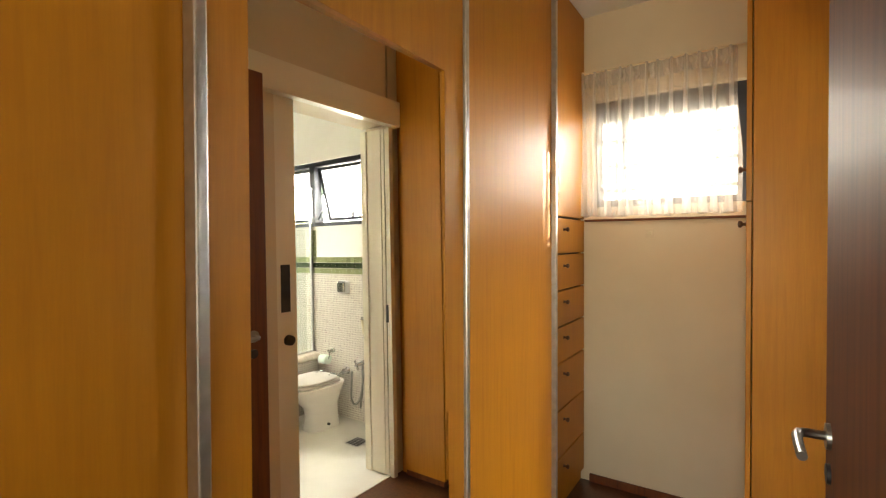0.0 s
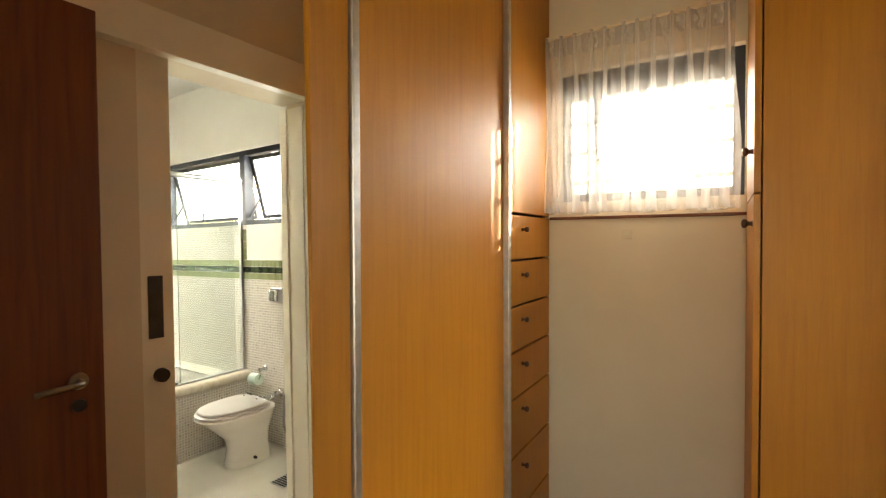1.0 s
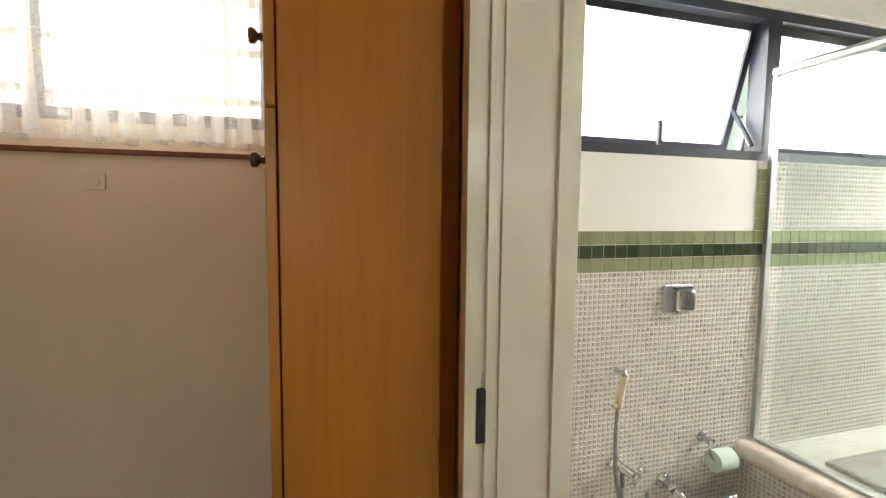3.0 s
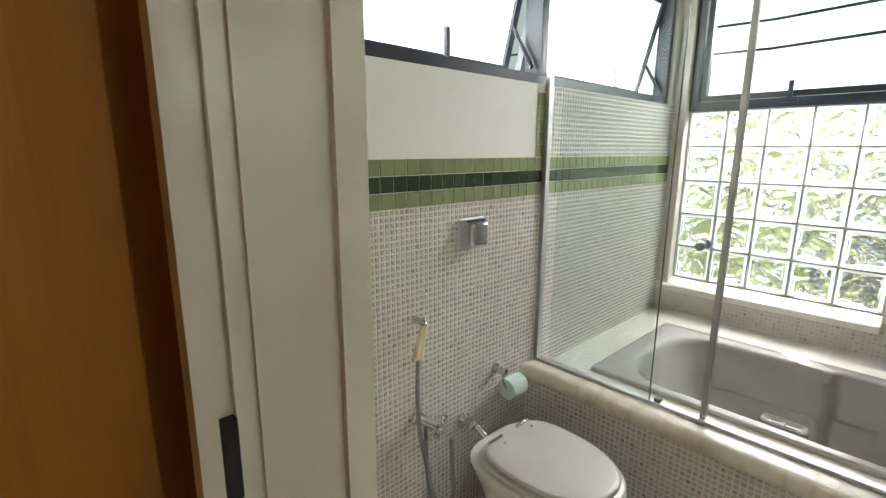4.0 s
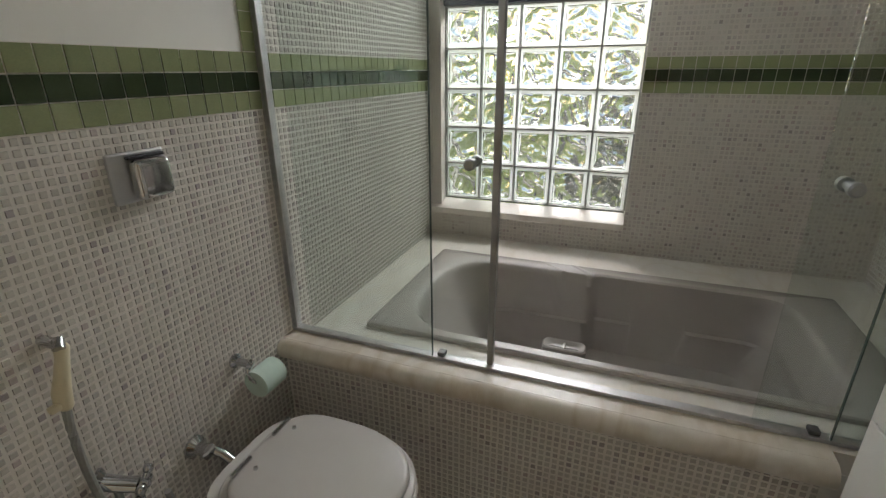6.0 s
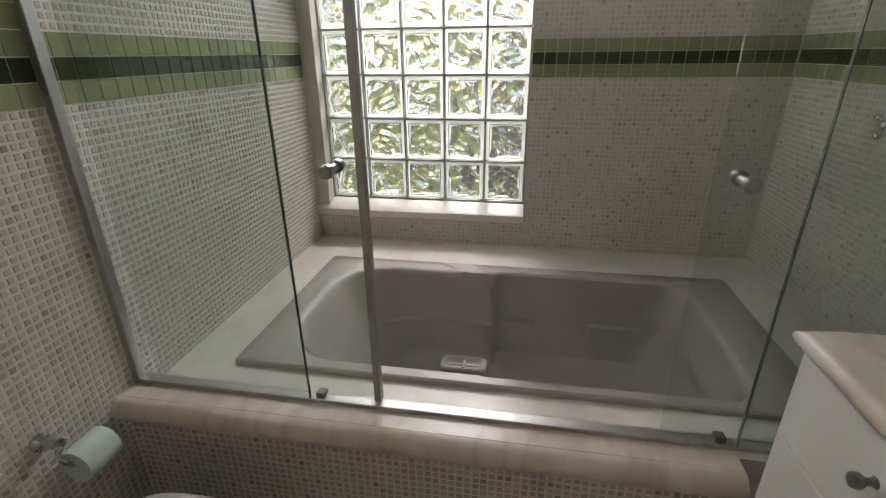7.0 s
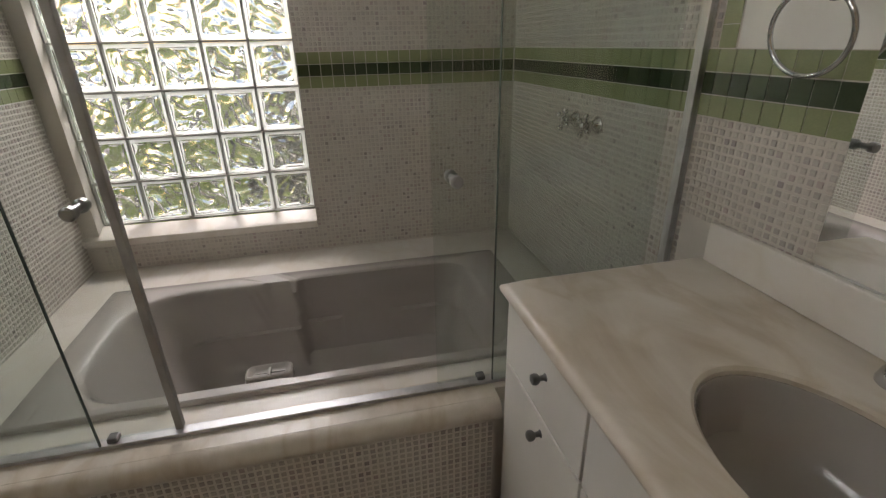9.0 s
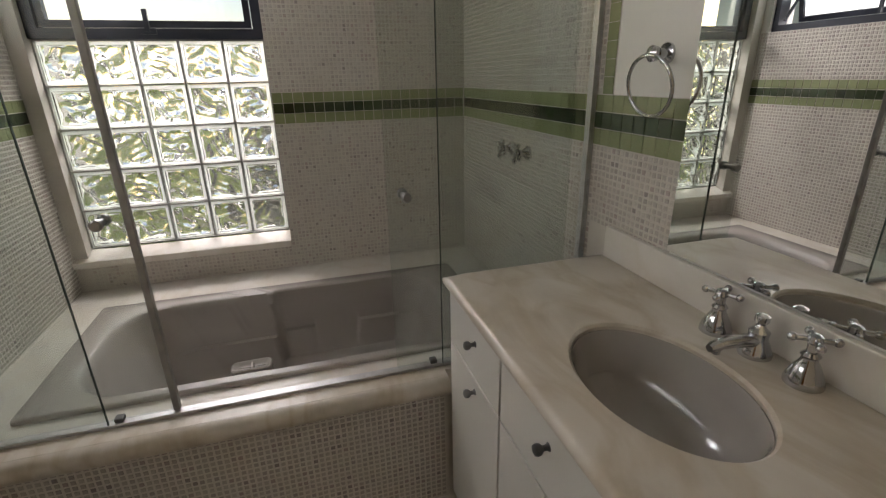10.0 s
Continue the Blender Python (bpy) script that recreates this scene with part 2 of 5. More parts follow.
def leaf_material():
    m, n, l, b = material("garden_leaf", (0.07, 0.13, 0.02), 0.45)
    src = n.new("ShaderNodeNewGeometry").outputs["Random Per Island"]
    r = ramp_node(n, l, src, [(0, (0.04, 0.08, 0.012)), (0.3, (0.14, 0.25, 0.025)), (0.65, (0.28, 0.42, 0.05)), (0.9, (0.42, 0.55, 0.12))])
    l.new(r.outputs["Color"], b.inputs["Base Color"])
    t, x = n.new("ShaderNodeBsdfTranslucent"), n.new("ShaderNodeMixShader")
    x.inputs["Fac"].default_value = 0.65
    l.new(r.outputs["Color"], t.inputs["Color"])
    l.new(b.outputs["BSDF"], x.inputs[1])
    l.new(t.outputs["BSDF"], x.inputs[2])
    l.new(x.outputs["Shader"], n["Material Output"].inputs["Surface"])
    return m


LEAF = leaf_material()

# ---- builders ----


def base_of(ob):
    v = Vector((0, 0, 0))
    while ob is not None:
        v += ob.location
        ob = ob.parent
    return v


def link_mesh(name, bm, mat, parent=None, smooth=False):
    me = bpy.data.meshes.new(name)
    bmesh.ops.recalc_face_normals(bm, faces=bm.faces)
    if smooth:
        for f in bm.faces:
            f.smooth = True
    bm.to_mesh(me)
    bm.free()
    me.materials.append(mat)
    if smooth:
        me.set_sharp_from_angle(angle=radians(40))
    ob = new(name, me)
    if parent is not None:
        me.transform(Matrix.Translation(-base_of(parent)))
        ob.parent = parent
    return ob


def part(name, bm, mat, parent, label="", smooth=False):
    return tagged(link_mesh(name, bm, mat, parent, smooth), label)


def thing(name, place, label, category, group=""):
    ob = new(name)
    ob.location = place
    ob.empty_display_size = 0.1
    return tagged(ob, label, category, group)


def panels(parent, mat, *rows):
    """Carcass boards, each a part of its own: (name, box)."""
    for name, r in rows:
        part(name, one_box(*r), mat, parent)


def structure(name, bm, mat, label, category, smooth=False):
    return tagged(link_mesh(name, bm, mat, None, smooth), label, category, kind="structure")


def box(bm, x0, x1, y0, y1, z0, z1, bevel=0.0, seg=2):
    made = bmesh.ops.create_cube(bm, size=1, matrix=Matrix.LocRotScale(((x0 + x1) / 2, (y0 + y1) / 2, (z0 + z1) / 2), None, (x1 - x0, y1 - y0, z1 - z0)))
    if bevel:
        edges = list({e for v in made["verts"] for e in v.link_edges})
        bmesh.ops.bevel(bm, geom=edges, offset=bevel, segments=seg, affect="EDGES", profile=0.5)
    return bm


def boxes(*rows, bevel=0.0):
    bm = bmesh.new()
    for r in rows:
        box(bm, *r, bevel=bevel)
    return bm


def one_box(x0, x1, y0, y1, z0, z1, bevel=0.0, seg=2):
    return box(bmesh.new(), x0, x1, y0, y1, z0, z1, bevel, seg)


def rod(bm, a, b, r0, r1=None, seg=16):
    a, b = Vector(a), Vector(b)
    way = b - a
    m = Matrix.Translation((a + b) / 2) @ way.to_track_quat("Z", "Y").to_matrix().to_4x4()
    bmesh.ops.create_cone(bm, cap_ends=True, segments=seg, radius1=r0, radius2=r0 if r1 is None else r1, depth=way.length, matrix=m)
    return bm


def ball(bm, c, r, sx=1, sy=1, sz=1):
    bmesh.ops.create_uvsphere(bm, u_segments=20, v_segments=12, radius=r, matrix=Matrix.LocRotScale(c, None, (sx, sy, sz)))
    return bm


def lathe(bm, profile, m, seg=24):
    """Turns (radius, height) pairs round the z axis of m."""
    rings = []
    for r, h in profile:
        rings.append([bm.verts.new(m @ Vector((r * math.cos(2 * math.pi * k / seg), r * math.sin(2 * math.pi * k / seg), h))) for k in range(seg)])
    for a, b in zip(rings, rings[1:]):
        for k in range(seg):
            bm.faces.new((a[k], a[(k + 1) % seg], b[(k + 1) % seg], b[k]))
    for ring in (rings[0], rings[-1]):
        bm.faces.new(ring)
    return bm


def tube(bm, points, r, seg=10, closed=False):
    pts = [Vector(p) for p in points]
    rings = []
    count = len(pts)
    for i, p in enumerate(pts):
        a = pts[(i - 1) % count] if closed or i else p
        b = pts[(i + 1) % count] if closed or i < count - 1 else p
        q = (b - a).to_track_quat("Z", "Y")
        rings.append([bm.verts.new(p + q @ Vector((r * math.cos(2 * math.pi * k / seg), r * math.sin(2 * math.pi * k / seg), 0))) for k in range(seg)])
    pairs = list(zip(rings, rings[1:])) + ([(rings[-1], rings[0])] if closed else [])
    for a, b in pairs:
        for k in range(seg):
            bm.faces.new((a[k], a[(k + 1) % seg], b[(k + 1) % seg], b[k]))
    if not closed:
        bm.faces.new(rings[0])
        bm.faces.new(rings[-1])
    return bm


def axis_to(way):
    return Vector(way).to_track_quat("Z", "Y").to_matrix().to_4x4()


# ---- plan, in metres ----
Y_OUT = 2.229          # inner face of the outside wall in the bathroom
Y_CLOSET = 2.315       # the same wall in the closet
Y_VANITY = 0.151       # inner face of the vanity wall
X_TUB = 3.503          # inner face of the wall behind the tub
X_GLASS = 2.234        # plane of the shower screen
X_SLIDE = -0.484       # front of the sliding wardrobe
X_DOORWALL = 0.72     # closet face of the wall with the bathroom door
X_BATH = 0.938        # bathroom face of that wall
TOP = 2.95
LEDGE = 0.545         # top of the stone threshold under the glass
DECK = 0.497          # deck round the tub, a little lower
BAND = (1.284, 1.335, 1.386, 1.438)   # courses of the green border
MOSAIC_PITCH, MOSAIC_TILE = 0.020, 0.0134

# ---- floors, ceilings and walls ----
structure("floor_closet", one_box(-1.2, X_DOORWALL + 0.02, -2.0, 2.48, -0.1, 0), PARQUET, "dark brown polished parquet floor", "floor")
structure("floor_bathroom", one_box(X_DOORWALL + 0.02, 3.72, 0.0, 2.38, -0.1, 0.004), BATHFLOOR, "white tiled bathroom floor", "floor")
structure("ceiling_closet", one_box(-1.2, X_DOORWALL + 0.1, -2.0, 2.48, TOP, TOP + 0.1), CEILING, "white painted closet ceiling", "ceiling")
structure("ceiling_bathroom", one_box(X_DOORWALL + 0.1, 3.72, 0.0, 2.38, TOP, TOP + 0.1), CEILING, "white painted bathroom ceiling", "ceiling")

# closet window wall with its opening
CW = (-0.50, 0.315, 1.745, 2.41)
structure("wall_closet_window", boxes((-1.2, CW[0], Y_CLOSET, 2.48, 0, TOP), (CW[1], 0.74, Y_CLOSET, 2.48, 0, TOP),
                                      (CW[0], CW[1], Y_CLOSET, 2.48, 0, CW[2]), (CW[0], CW[1], Y_CLOSET, 2.48, CW[3], TOP)), CREAM, "cream painted wall under the curtained window", "wall")
structure("baseboard_closet", one_box(-0.52, 0.33, Y_CLOSET - 0.015, Y_CLOSET, 0, 0.05, 0.003), REDWOOD, "dark wooden baseboard along the closet wall", "baseboard")
# unseen bedroom added behind the closet; its opening passes the added fill lamp
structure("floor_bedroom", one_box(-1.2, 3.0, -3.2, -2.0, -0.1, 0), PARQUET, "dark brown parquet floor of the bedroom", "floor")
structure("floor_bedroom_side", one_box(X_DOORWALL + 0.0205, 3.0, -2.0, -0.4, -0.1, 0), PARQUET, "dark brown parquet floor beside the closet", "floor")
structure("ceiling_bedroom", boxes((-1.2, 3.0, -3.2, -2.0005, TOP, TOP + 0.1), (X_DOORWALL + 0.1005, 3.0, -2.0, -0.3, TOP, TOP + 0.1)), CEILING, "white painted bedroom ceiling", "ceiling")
structure("wall_fill_opening", boxes((-1.3, -0.25, -3.3, -3.2, 0, TOP), (0.95, 3.1, -3.3, -3.2, 0, TOP), (-0.25, 0.95, -3.3, -3.2, 0, 0.9), (-0.25, 0.95, -3.3, -3.2, 2.3, TOP)), CREAM, "cream painted unseen bedroom wall opened for added fill light", "wall")
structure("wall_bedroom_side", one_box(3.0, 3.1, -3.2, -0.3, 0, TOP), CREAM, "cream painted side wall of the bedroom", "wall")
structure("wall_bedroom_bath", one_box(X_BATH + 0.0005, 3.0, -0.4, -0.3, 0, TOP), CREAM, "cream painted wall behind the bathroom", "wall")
structure("wall_closet_left", one_box(-1.3, -1.2, -3.2, 2.48, 0, TOP), CREAM, "cream painted wall behind the wardrobe", "wall")

# wall between closet and bathroom: the sliding door runs in a slot inside it
DOOR_Y = (0.79, 1.635)
structure("wall_bathroom_door", boxes((X_DOORWALL, 0.722, -0.4, DOOR_Y[0], 0, TOP), (0.758, X_BATH, 0.0, DOOR_Y[0], 0, TOP), (0.722, 0.758, -0.4, -0.1, 0, TOP), (0.758, X_BATH, -0.4, 0.0, 0, TOP),
                                      (X_DOORWALL, X_BATH, DOOR_Y[0], DOOR_Y[1], 2.32, TOP), (0.722, 0.758, -0.1, DOOR_Y[0], 2.32, TOP),
                                      (X_DOORWALL + 0.01, X_BATH, DOOR_Y[1] + 0.03, 2.48, 0, TOP)), CREAM, "cream painted wall with the bathroom doorway", "wall")

# outside wall of the bathroom
BW = (1.16, 3.45, 1.722, 2.33)
structure("wall_outside", boxes((X_BATH, BW[0], Y_OUT, 2.41, 0, TOP), (BW[1], 3.72, Y_OUT, 2.41, 0, TOP), (BW[0], BW[1], Y_OUT, 2.41, 0, BW[2]), (BW[0], BW[1], Y_OUT, 2.41, BW[3], TOP)),
          PLASTER, "white plastered bathroom wall under a long window", "wall")
# wall behind the tub
TW = (1.18, 2.16, 0.655, 2.36)
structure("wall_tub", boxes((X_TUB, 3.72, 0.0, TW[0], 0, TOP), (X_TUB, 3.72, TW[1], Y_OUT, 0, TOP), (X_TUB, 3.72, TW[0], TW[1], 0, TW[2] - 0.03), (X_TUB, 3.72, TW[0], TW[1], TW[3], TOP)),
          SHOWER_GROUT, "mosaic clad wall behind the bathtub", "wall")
structure("wall_vanity", one_box(X_BATH, X_TUB, 0.0, Y_VANITY, 0, TOP), PLASTER, "white plastered wall above the vanity", "wall")

# ---- closet: sliding wardrobe ----
MIRROR_X, MIRROR_TURN, MIRROR_TILT = -0.495, -1.15, 0.46   # the glass sits a little skew in its door



def profile_strip(parent, y, x=X_SLIDE, z0=0.05, z1=2.85):
    bm = one_box(x - 0.03, x + 0.012, y - 0.012, y + 0.012, z0, z1, 0.004)
    return part("edge_profile", bm, ALU, parent, "aluminium edge profile")


ward = thing("sliding_wardrobe", (-0.8, 0.2, 0), "honey veneer wardrobe with sliding doors and one mirrored door", "wardrobe")
panels(ward, HONEY, ("plinth", (-1.19, X_SLIDE - 0.09, -1.98, 1.635, 0, 0.05)), ("top_panel", (-1.19, X_SLIDE - 0.061, -1.98, 1.635, 2.86, TOP - 0.005)),
       ("side_panel", (-1.19, X_SLIDE - 0.061, 1.615, 1.635, 0.0505, 2.8595)), ("back_panel", (-1.19, -1.17, -1.98, 1.614, 0.0505, 2.8595)))
part("top_track", one_box(X_SLIDE - 0.06, X_SLIDE + 0.015, -1.98, 1.635, 2.85, TOP - 0.005, 0.003), HONEY, ward)
for y0, y1, x, ends in ((-1.96, -1.05, X_SLIDE, (1,)), (-1.04, -0.215, X_SLIDE - 0.03, ()), (0.66, 1.635, X_SLIDE - 0.03, (1,))):
    d = part("sliding_door", one_box(x - 0.025, x - 0.003, y0, y1, 0.05, 2.85, 0.002), HONEY, ward)
    for k in ends:
        profile_strip(d, (y0, y1)[k], x + 0.01)
d = part("sliding_door", boxes((X_SLIDE - 0.028, X_SLIDE, -0.22, -0.13, 0.05, 2.85), (X_SLIDE - 0.028, X_SLIDE, 0.575, 0.69, 0.05, 2.85), (X_SLIDE - 0.028, X_SLIDE, -0.13, 0.575, 2.08, 2.85),
                               (X_SLIDE - 0.028, X_SLIDE, -0.13, 0.575, 0.05, 0.1)), HONEY, ward, "honey veneer door with a mirror set in")
bm = one_box(-0.004, 0, -0.315, 0.42, -1.22, 0.795)
bmesh.ops.transform(bm, matrix=Matrix.Translation((MIRROR_X, 0.17, 1.3)) @ Matrix.Rotation(radians(MIRROR_TURN), 4, "Z") @ Matrix.Rotation(radians(-MIRROR_TILT), 4, "Y"), verts=bm.verts)
part("mirror", bm, MIRROR, d, "clear wardrobe mirror")
profile_strip(d, -0.231)
profile_strip(d, 0.704)

# ---- closet: drawer tower ----


def wood_knob(parent, place, way, r=0.013, mat=KNOBWOOD):
    m = Matrix.Translation(place) @ axis_to(way)
    bm = lathe(bmesh.new(), [(r * 0.75, 0), (r * 0.5, 0.004), (r * 0.45, 0.012), (r * 0.9, 0.018), (r, 0.024), (r * 0.85, 0.03), (r * 0.3, 0.033)], m, 16)
    return part("knob", bm, mat, parent, "", True)


X_DRAW = -0.556
tower = thing("drawer_cabinet", (-0.85, 1.9, 0), "honey veneer cabinet with a column of drawers and dark knobs", "cabinet")
panels(tower, HONEY, ("plinth", (-1.19, X_DRAW - 0.022, 1.64, 2.31, 0, 0.06)), ("side_panel", (-1.19, X_DRAW - 0.022, 1.64, 1.66, 0.0605, TOP - 0.005)),
       ("side_panel", (-1.19, X_DRAW - 0.022, 2.29, 2.31, 0.0605, TOP - 0.005)), ("back_panel", (-1.19, -1.17, 1.661, 2.289, 0.0605, TOP - 0.005)))
# solid dark block paints the shade seen between the drawer fronts
part("gap_shade_block", one_box(-1.1, X_DRAW - 0.03, 1.662, 2.288, 0.061, 2.9), GAP_SHADE, tower, "dark block painted as the shade between the drawer fronts")
DRAWERS = (0.07, 0.31, 0.58, 0.842, 1.05, 1.254, 1.46, 1.667)
for z0, z1 in zip(DRAWERS, DRAWERS[1:]):
    f = part("drawer_front", one_box(X_DRAW - 0.02, X_DRAW, 1.642, 2.309, z0 + 0.005, z1 - 0.005, 0.002), HONEY, tower)
    wood_knob(f, (X_DRAW, 1.925, z1 - 0.068), (1, 0, 0))
f = part("upper_door", one_box(X_DRAW - 0.02, X_DRAW, 1.642, 2.309, 1.674, TOP - 0.01, 0.002), HONEY, tower)

# ---- closet: corner cupboard beside the window ----
XC, YC = 0.341, 1.71
cup = thing("corner_cupboard", (0.46, 1.85, 0), "tall honey veneer cupboard beside the curtained window", "cupboard")
part("end_panel", one_box(XC + 0.004, 0.672, YC, YC + 0.022, 0.04, TOP - 0.005, 0.002), HONEY, cup)
part("plinth", one_box(XC + 0.02, 0.665, YC + 0.01, 2.31, 0, 0.05), REDWOOD, cup)
panels(cup, HONEY, ("bottom_panel", (XC + 0.03, 0.672, YC + 0.03, 2.31, 0.051, 0.07)), ("top_panel", (XC + 0.03, 0.716, YC + 0.055, 2.31, TOP - 0.03, TOP - 0.006)), ("back_panel", (0.7, 0.718, YC + 0.055, 2.31, 0.071, TOP - 0.031)))
part("side_return", one_box(0.673, 0.718, YC + 0.03, YC + 0.05, 0, TOP - 0.005), HONEY, cup)
for z0, z1, kz in ((0.06, 1.697, 1.604), (1.703, TOP - 0.01, 1.844)):
    f = part("cupboard_door", one_box(XC - 0.02, XC, YC + 0.004, 2.309, z0, z1, 0.002), HONEY, cup)
    wood_knob(f, (XC - 0.02, 1.77, kz), (-1, 0, 0), 0.016)

# ---- closet window, curtain ----


def bar_frame(x0, x1, z0, z1, y0, y1, w):
    return boxes((x0, x0 + w, y0, y1, z0, z1), (x1 - w, x1, y0, y1, z0, z1), (x0 + w, x1 - w, y0, y1, z0, z0 + w), (x0 + w, x1 - w, y0, y1, z1 - w, z1))


win = tagged(new("window_1"), "dark steel closet window behind a sheer curtain", "window", kind="structure")
win.location = (-0.1, 2.4, CW[2])
part("window_frame", boxes((CW[0], CW[0] + 0.045, 2.37, 2.43, CW[2], CW[3]), (CW[1] - 0.045, CW[1], 2.37, 2.43, CW[2], CW[3]), (CW[0] + 0.045, CW[1] - 0.045, 2.37, 2.43, CW[2], CW[2] + 0.045), (CW[0] + 0.045, CW[1] - 0.045, 2.365, 2.43, CW[3] - 0.13, CW[3])), FRAME, win)
part("window_mullion", one_box(-0.34, -0.30, 2.375, 2.425, CW[2] + 0.045, CW[3] - 0.13), FRAME, win)
for a, b in ((CW[0] + 0.046, -0.341), (-0.299, CW[1] - 0.046)):
    pane = part("pane", one_box(a, b, 2.398, 2.402, CW[2] + 0.046, CW[3] - 0.131), PANE, win)
    pane.visible_shadow = False
grille = thing("window_grille", (-0.1, 2.49, 1.7), "pale painted security bars outside the window", "window grille")
for z in (1.86, 2.02, 2.18):
    part("bar", one_box(-0.5, 0.3, 2.4815, 2.492, z - 0.012, z + 0.012), STUCCO, grille)
for x in (-0.4, -0.26, -0.12, 0.02, 0.16):
    part("upright", one_box(x - 0.008, x + 0.008, 2.4925, 2.504, 1.7, 2.45), STUCCO, grille)
structure("window_sill_closet", one_box(-0.55, 0.336, Y_CLOSET - 0.02, Y_CLOSET, 1.655, 1.669, 0.002), REDWOOD, "thin dark wooden sill under the curtain", "sill")


def pleated(x0, x1, z0, z1, y, folds, amp, slant):
    bm, cols, rows = bmesh.new(), folds * 10, 14
    rng = random.Random(4)
    shift = [rng.uniform(0.6, 1.4) for _ in range(folds + 1)]
    grid = []
    for j in range(rows + 1):
        v = j / rows
        line = []
        for i in range(cols + 1):
            u = i / cols
            k = min(int(u * folds), folds - 1)
            a = amp * shift[k] * (0.35 + 0.65 * (1 - v))
            w = math.sin(2 * math.pi * u * folds + 0.5 * math.sin(7 * u))
            edge = slant * (1 - v) * u
            line.append(bm.verts.new((x0 + (x1 - x0) * u + edge + 0.006 * math.sin(9 * v + 11 * u), y + a * w, z0 + (z1 - z0) * v + 0.004 * math.sin(20 * u) * (1 - v))))
        grid.append(line)
    for a, b in zip(grid, grid[1:]):
        for i in range(cols):
            bm.faces.new((a[i], a[i + 1], b[i + 1], b[i]))
    bmesh.ops.solidify(bm, geom=bm.faces[:], thickness=0.0008)
    return bm


cur = thing("sheer_curtain", (-0.1, 2.24, 2.57), "white sheer pleated curtain hung over the closet window", "curtain")
part("voile", pleated(-0.545, 0.27, 1.68, 2.56, 2.24, 11, 0.044, 0.035), SHEER, cur, "", True)
part("heading_tape", pleated(-0.545, 0.27, 2.475, 2.563, 2.244, 22, 0.012, 0.0), GATHERED, cur, "gathered heading band", True)


def pinch_pleat(x, z0, z1, y, top, low, lean):
    """One gathered fold of voile: narrow at the heading, fanning out towards the hem."""
    bm, rows, cols, grid = bmesh.new(), 12, 6, []
    for j in range(rows + 1):
        v = j / rows
        w = low + (top - low) * v ** 0.6
        grid.append([bm.verts.new((x + lean * (1 - v) + w * (i / cols - 0.5) + 0.004 * math.sin(7 * v + 40 * x), y - 0.02 * math.sin(math.pi * i / cols) * (1.2 - 0.6 * v), z0 + (z1 - z0) * v)) for i in range(cols + 1)])
    for a, b in zip(grid, grid[1:]):
        for i in range(cols):
            bm.faces.new((a[i], a[i + 1], b[i + 1], b[i]))
    bmesh.ops.solidify(bm, geom=bm.faces[:], thickness=0.0008)
    return bm


fold_rng = random.Random(12)
for k in range(12):
    px = -0.525 + 0.0705 * k
    part("pleat", pinch_pleat(px + fold_rng.uniform(-0.008, 0.008), 1.685, 2.552, 2.19, 0.016, fold_rng.uniform(0.03, 0.05), fold_rng.uniform(-0.012, 0.02)), GATHERED, cur, "", True)
rail = thing("curtain_rail", (-0.1, 2.24, 2.57), "slim pale curtain rail across the window wall", "curtain rail")
part("track", one_box(-0.55, 0.336, 2.23, 2.255, 2.566, 2.58, 0.003), CREAM, rail)
sock = thing("wall_socket", (-0.166, Y_CLOSET, 1.59), "small cream wall cable outlet under the window", "socket")
part("plate", one_box(-0.191, -0.141, Y_CLOSET - 0.008, Y_CLOSET, 1.554, 1.604, 0.003), CREAM, sock)
part("boss", one_box(-0.178, -0.154, Y_CLOSET - 0.013, Y_CLOSET - 0.0081, 1.569, 1.589, 0.002), CREAMPLASTIC, sock)

# ---- bathroom doorway: lining, pelmet, sliding door; brown hinged door ----
D1 = DOOR_Y[1]
structure("door_frame", boxes((X_DOORWALL, 0.728, D1, D1 + 0.03, 0, 2.3), (0.75, 0.759, D1 + 0.002, D1 + 0.03, 0, 2.3), (0.779, 0.90, D1, D1 + 0.03, 0, 2.3),
                              (0.90, X_BATH + 0.012, D1 - 0.012, D1 + 0.06, 0, 2.3),
                              (0.728, 0.75, D1 + 0.012, D1 + 0.03, 0, 2.3), (0.759, 0.779, D1 + 0.006, D1 + 0.03, 0, 2.3),
                              (X_DOORWALL - 0.018, X_DOORWALL, D1, D1 + 0.035, 0, 2.304), (0.759, X_BATH, DOOR_Y[0], DOOR_Y[0] + 0.02, 0, 2.3), (X_DOORWALL, 0.721, DOOR_Y[0], DOOR_Y[0] + 0.02, 0, 2.3)), LACQUER,
          "cream white lacquered door lining with slots for the sliding door", "door frame")
structure("trim_pelmet", one_box(X_DOORWALL - 0.06, X_DOORWALL - 0.001, 0.3, 1.705, 2.306, 2.47, 0.003), LACQUER, "cream white pelmet board over the sliding door", "trim")
strike = thing("strike_plate", (0.739, D1, 1.1), "black metal strike plate let into the door lining", "strike plate")
part("plate", one_box(0.7285, 0.7495, D1 - 0.002, D1 + 0.0175, 1.02, 1.134, 0.001), DULL, strike)
slide = tagged(new("door_1"), "cream white sliding bathroom door with a recessed pull, half open", "sliding door", kind="structure")
slide.location = (0.739, 0.46, 0)
part("door_leaf", one_box(0.723, 0.755, 0.08, 0.912, 0.008, 2.315, 0.002), LACQUER, slide)
part("recessed_pull", boxes((0.7205, 0.7228, 0.815, 0.871, 1.187, 1.434)), DULL, slide, "black recessed pull")
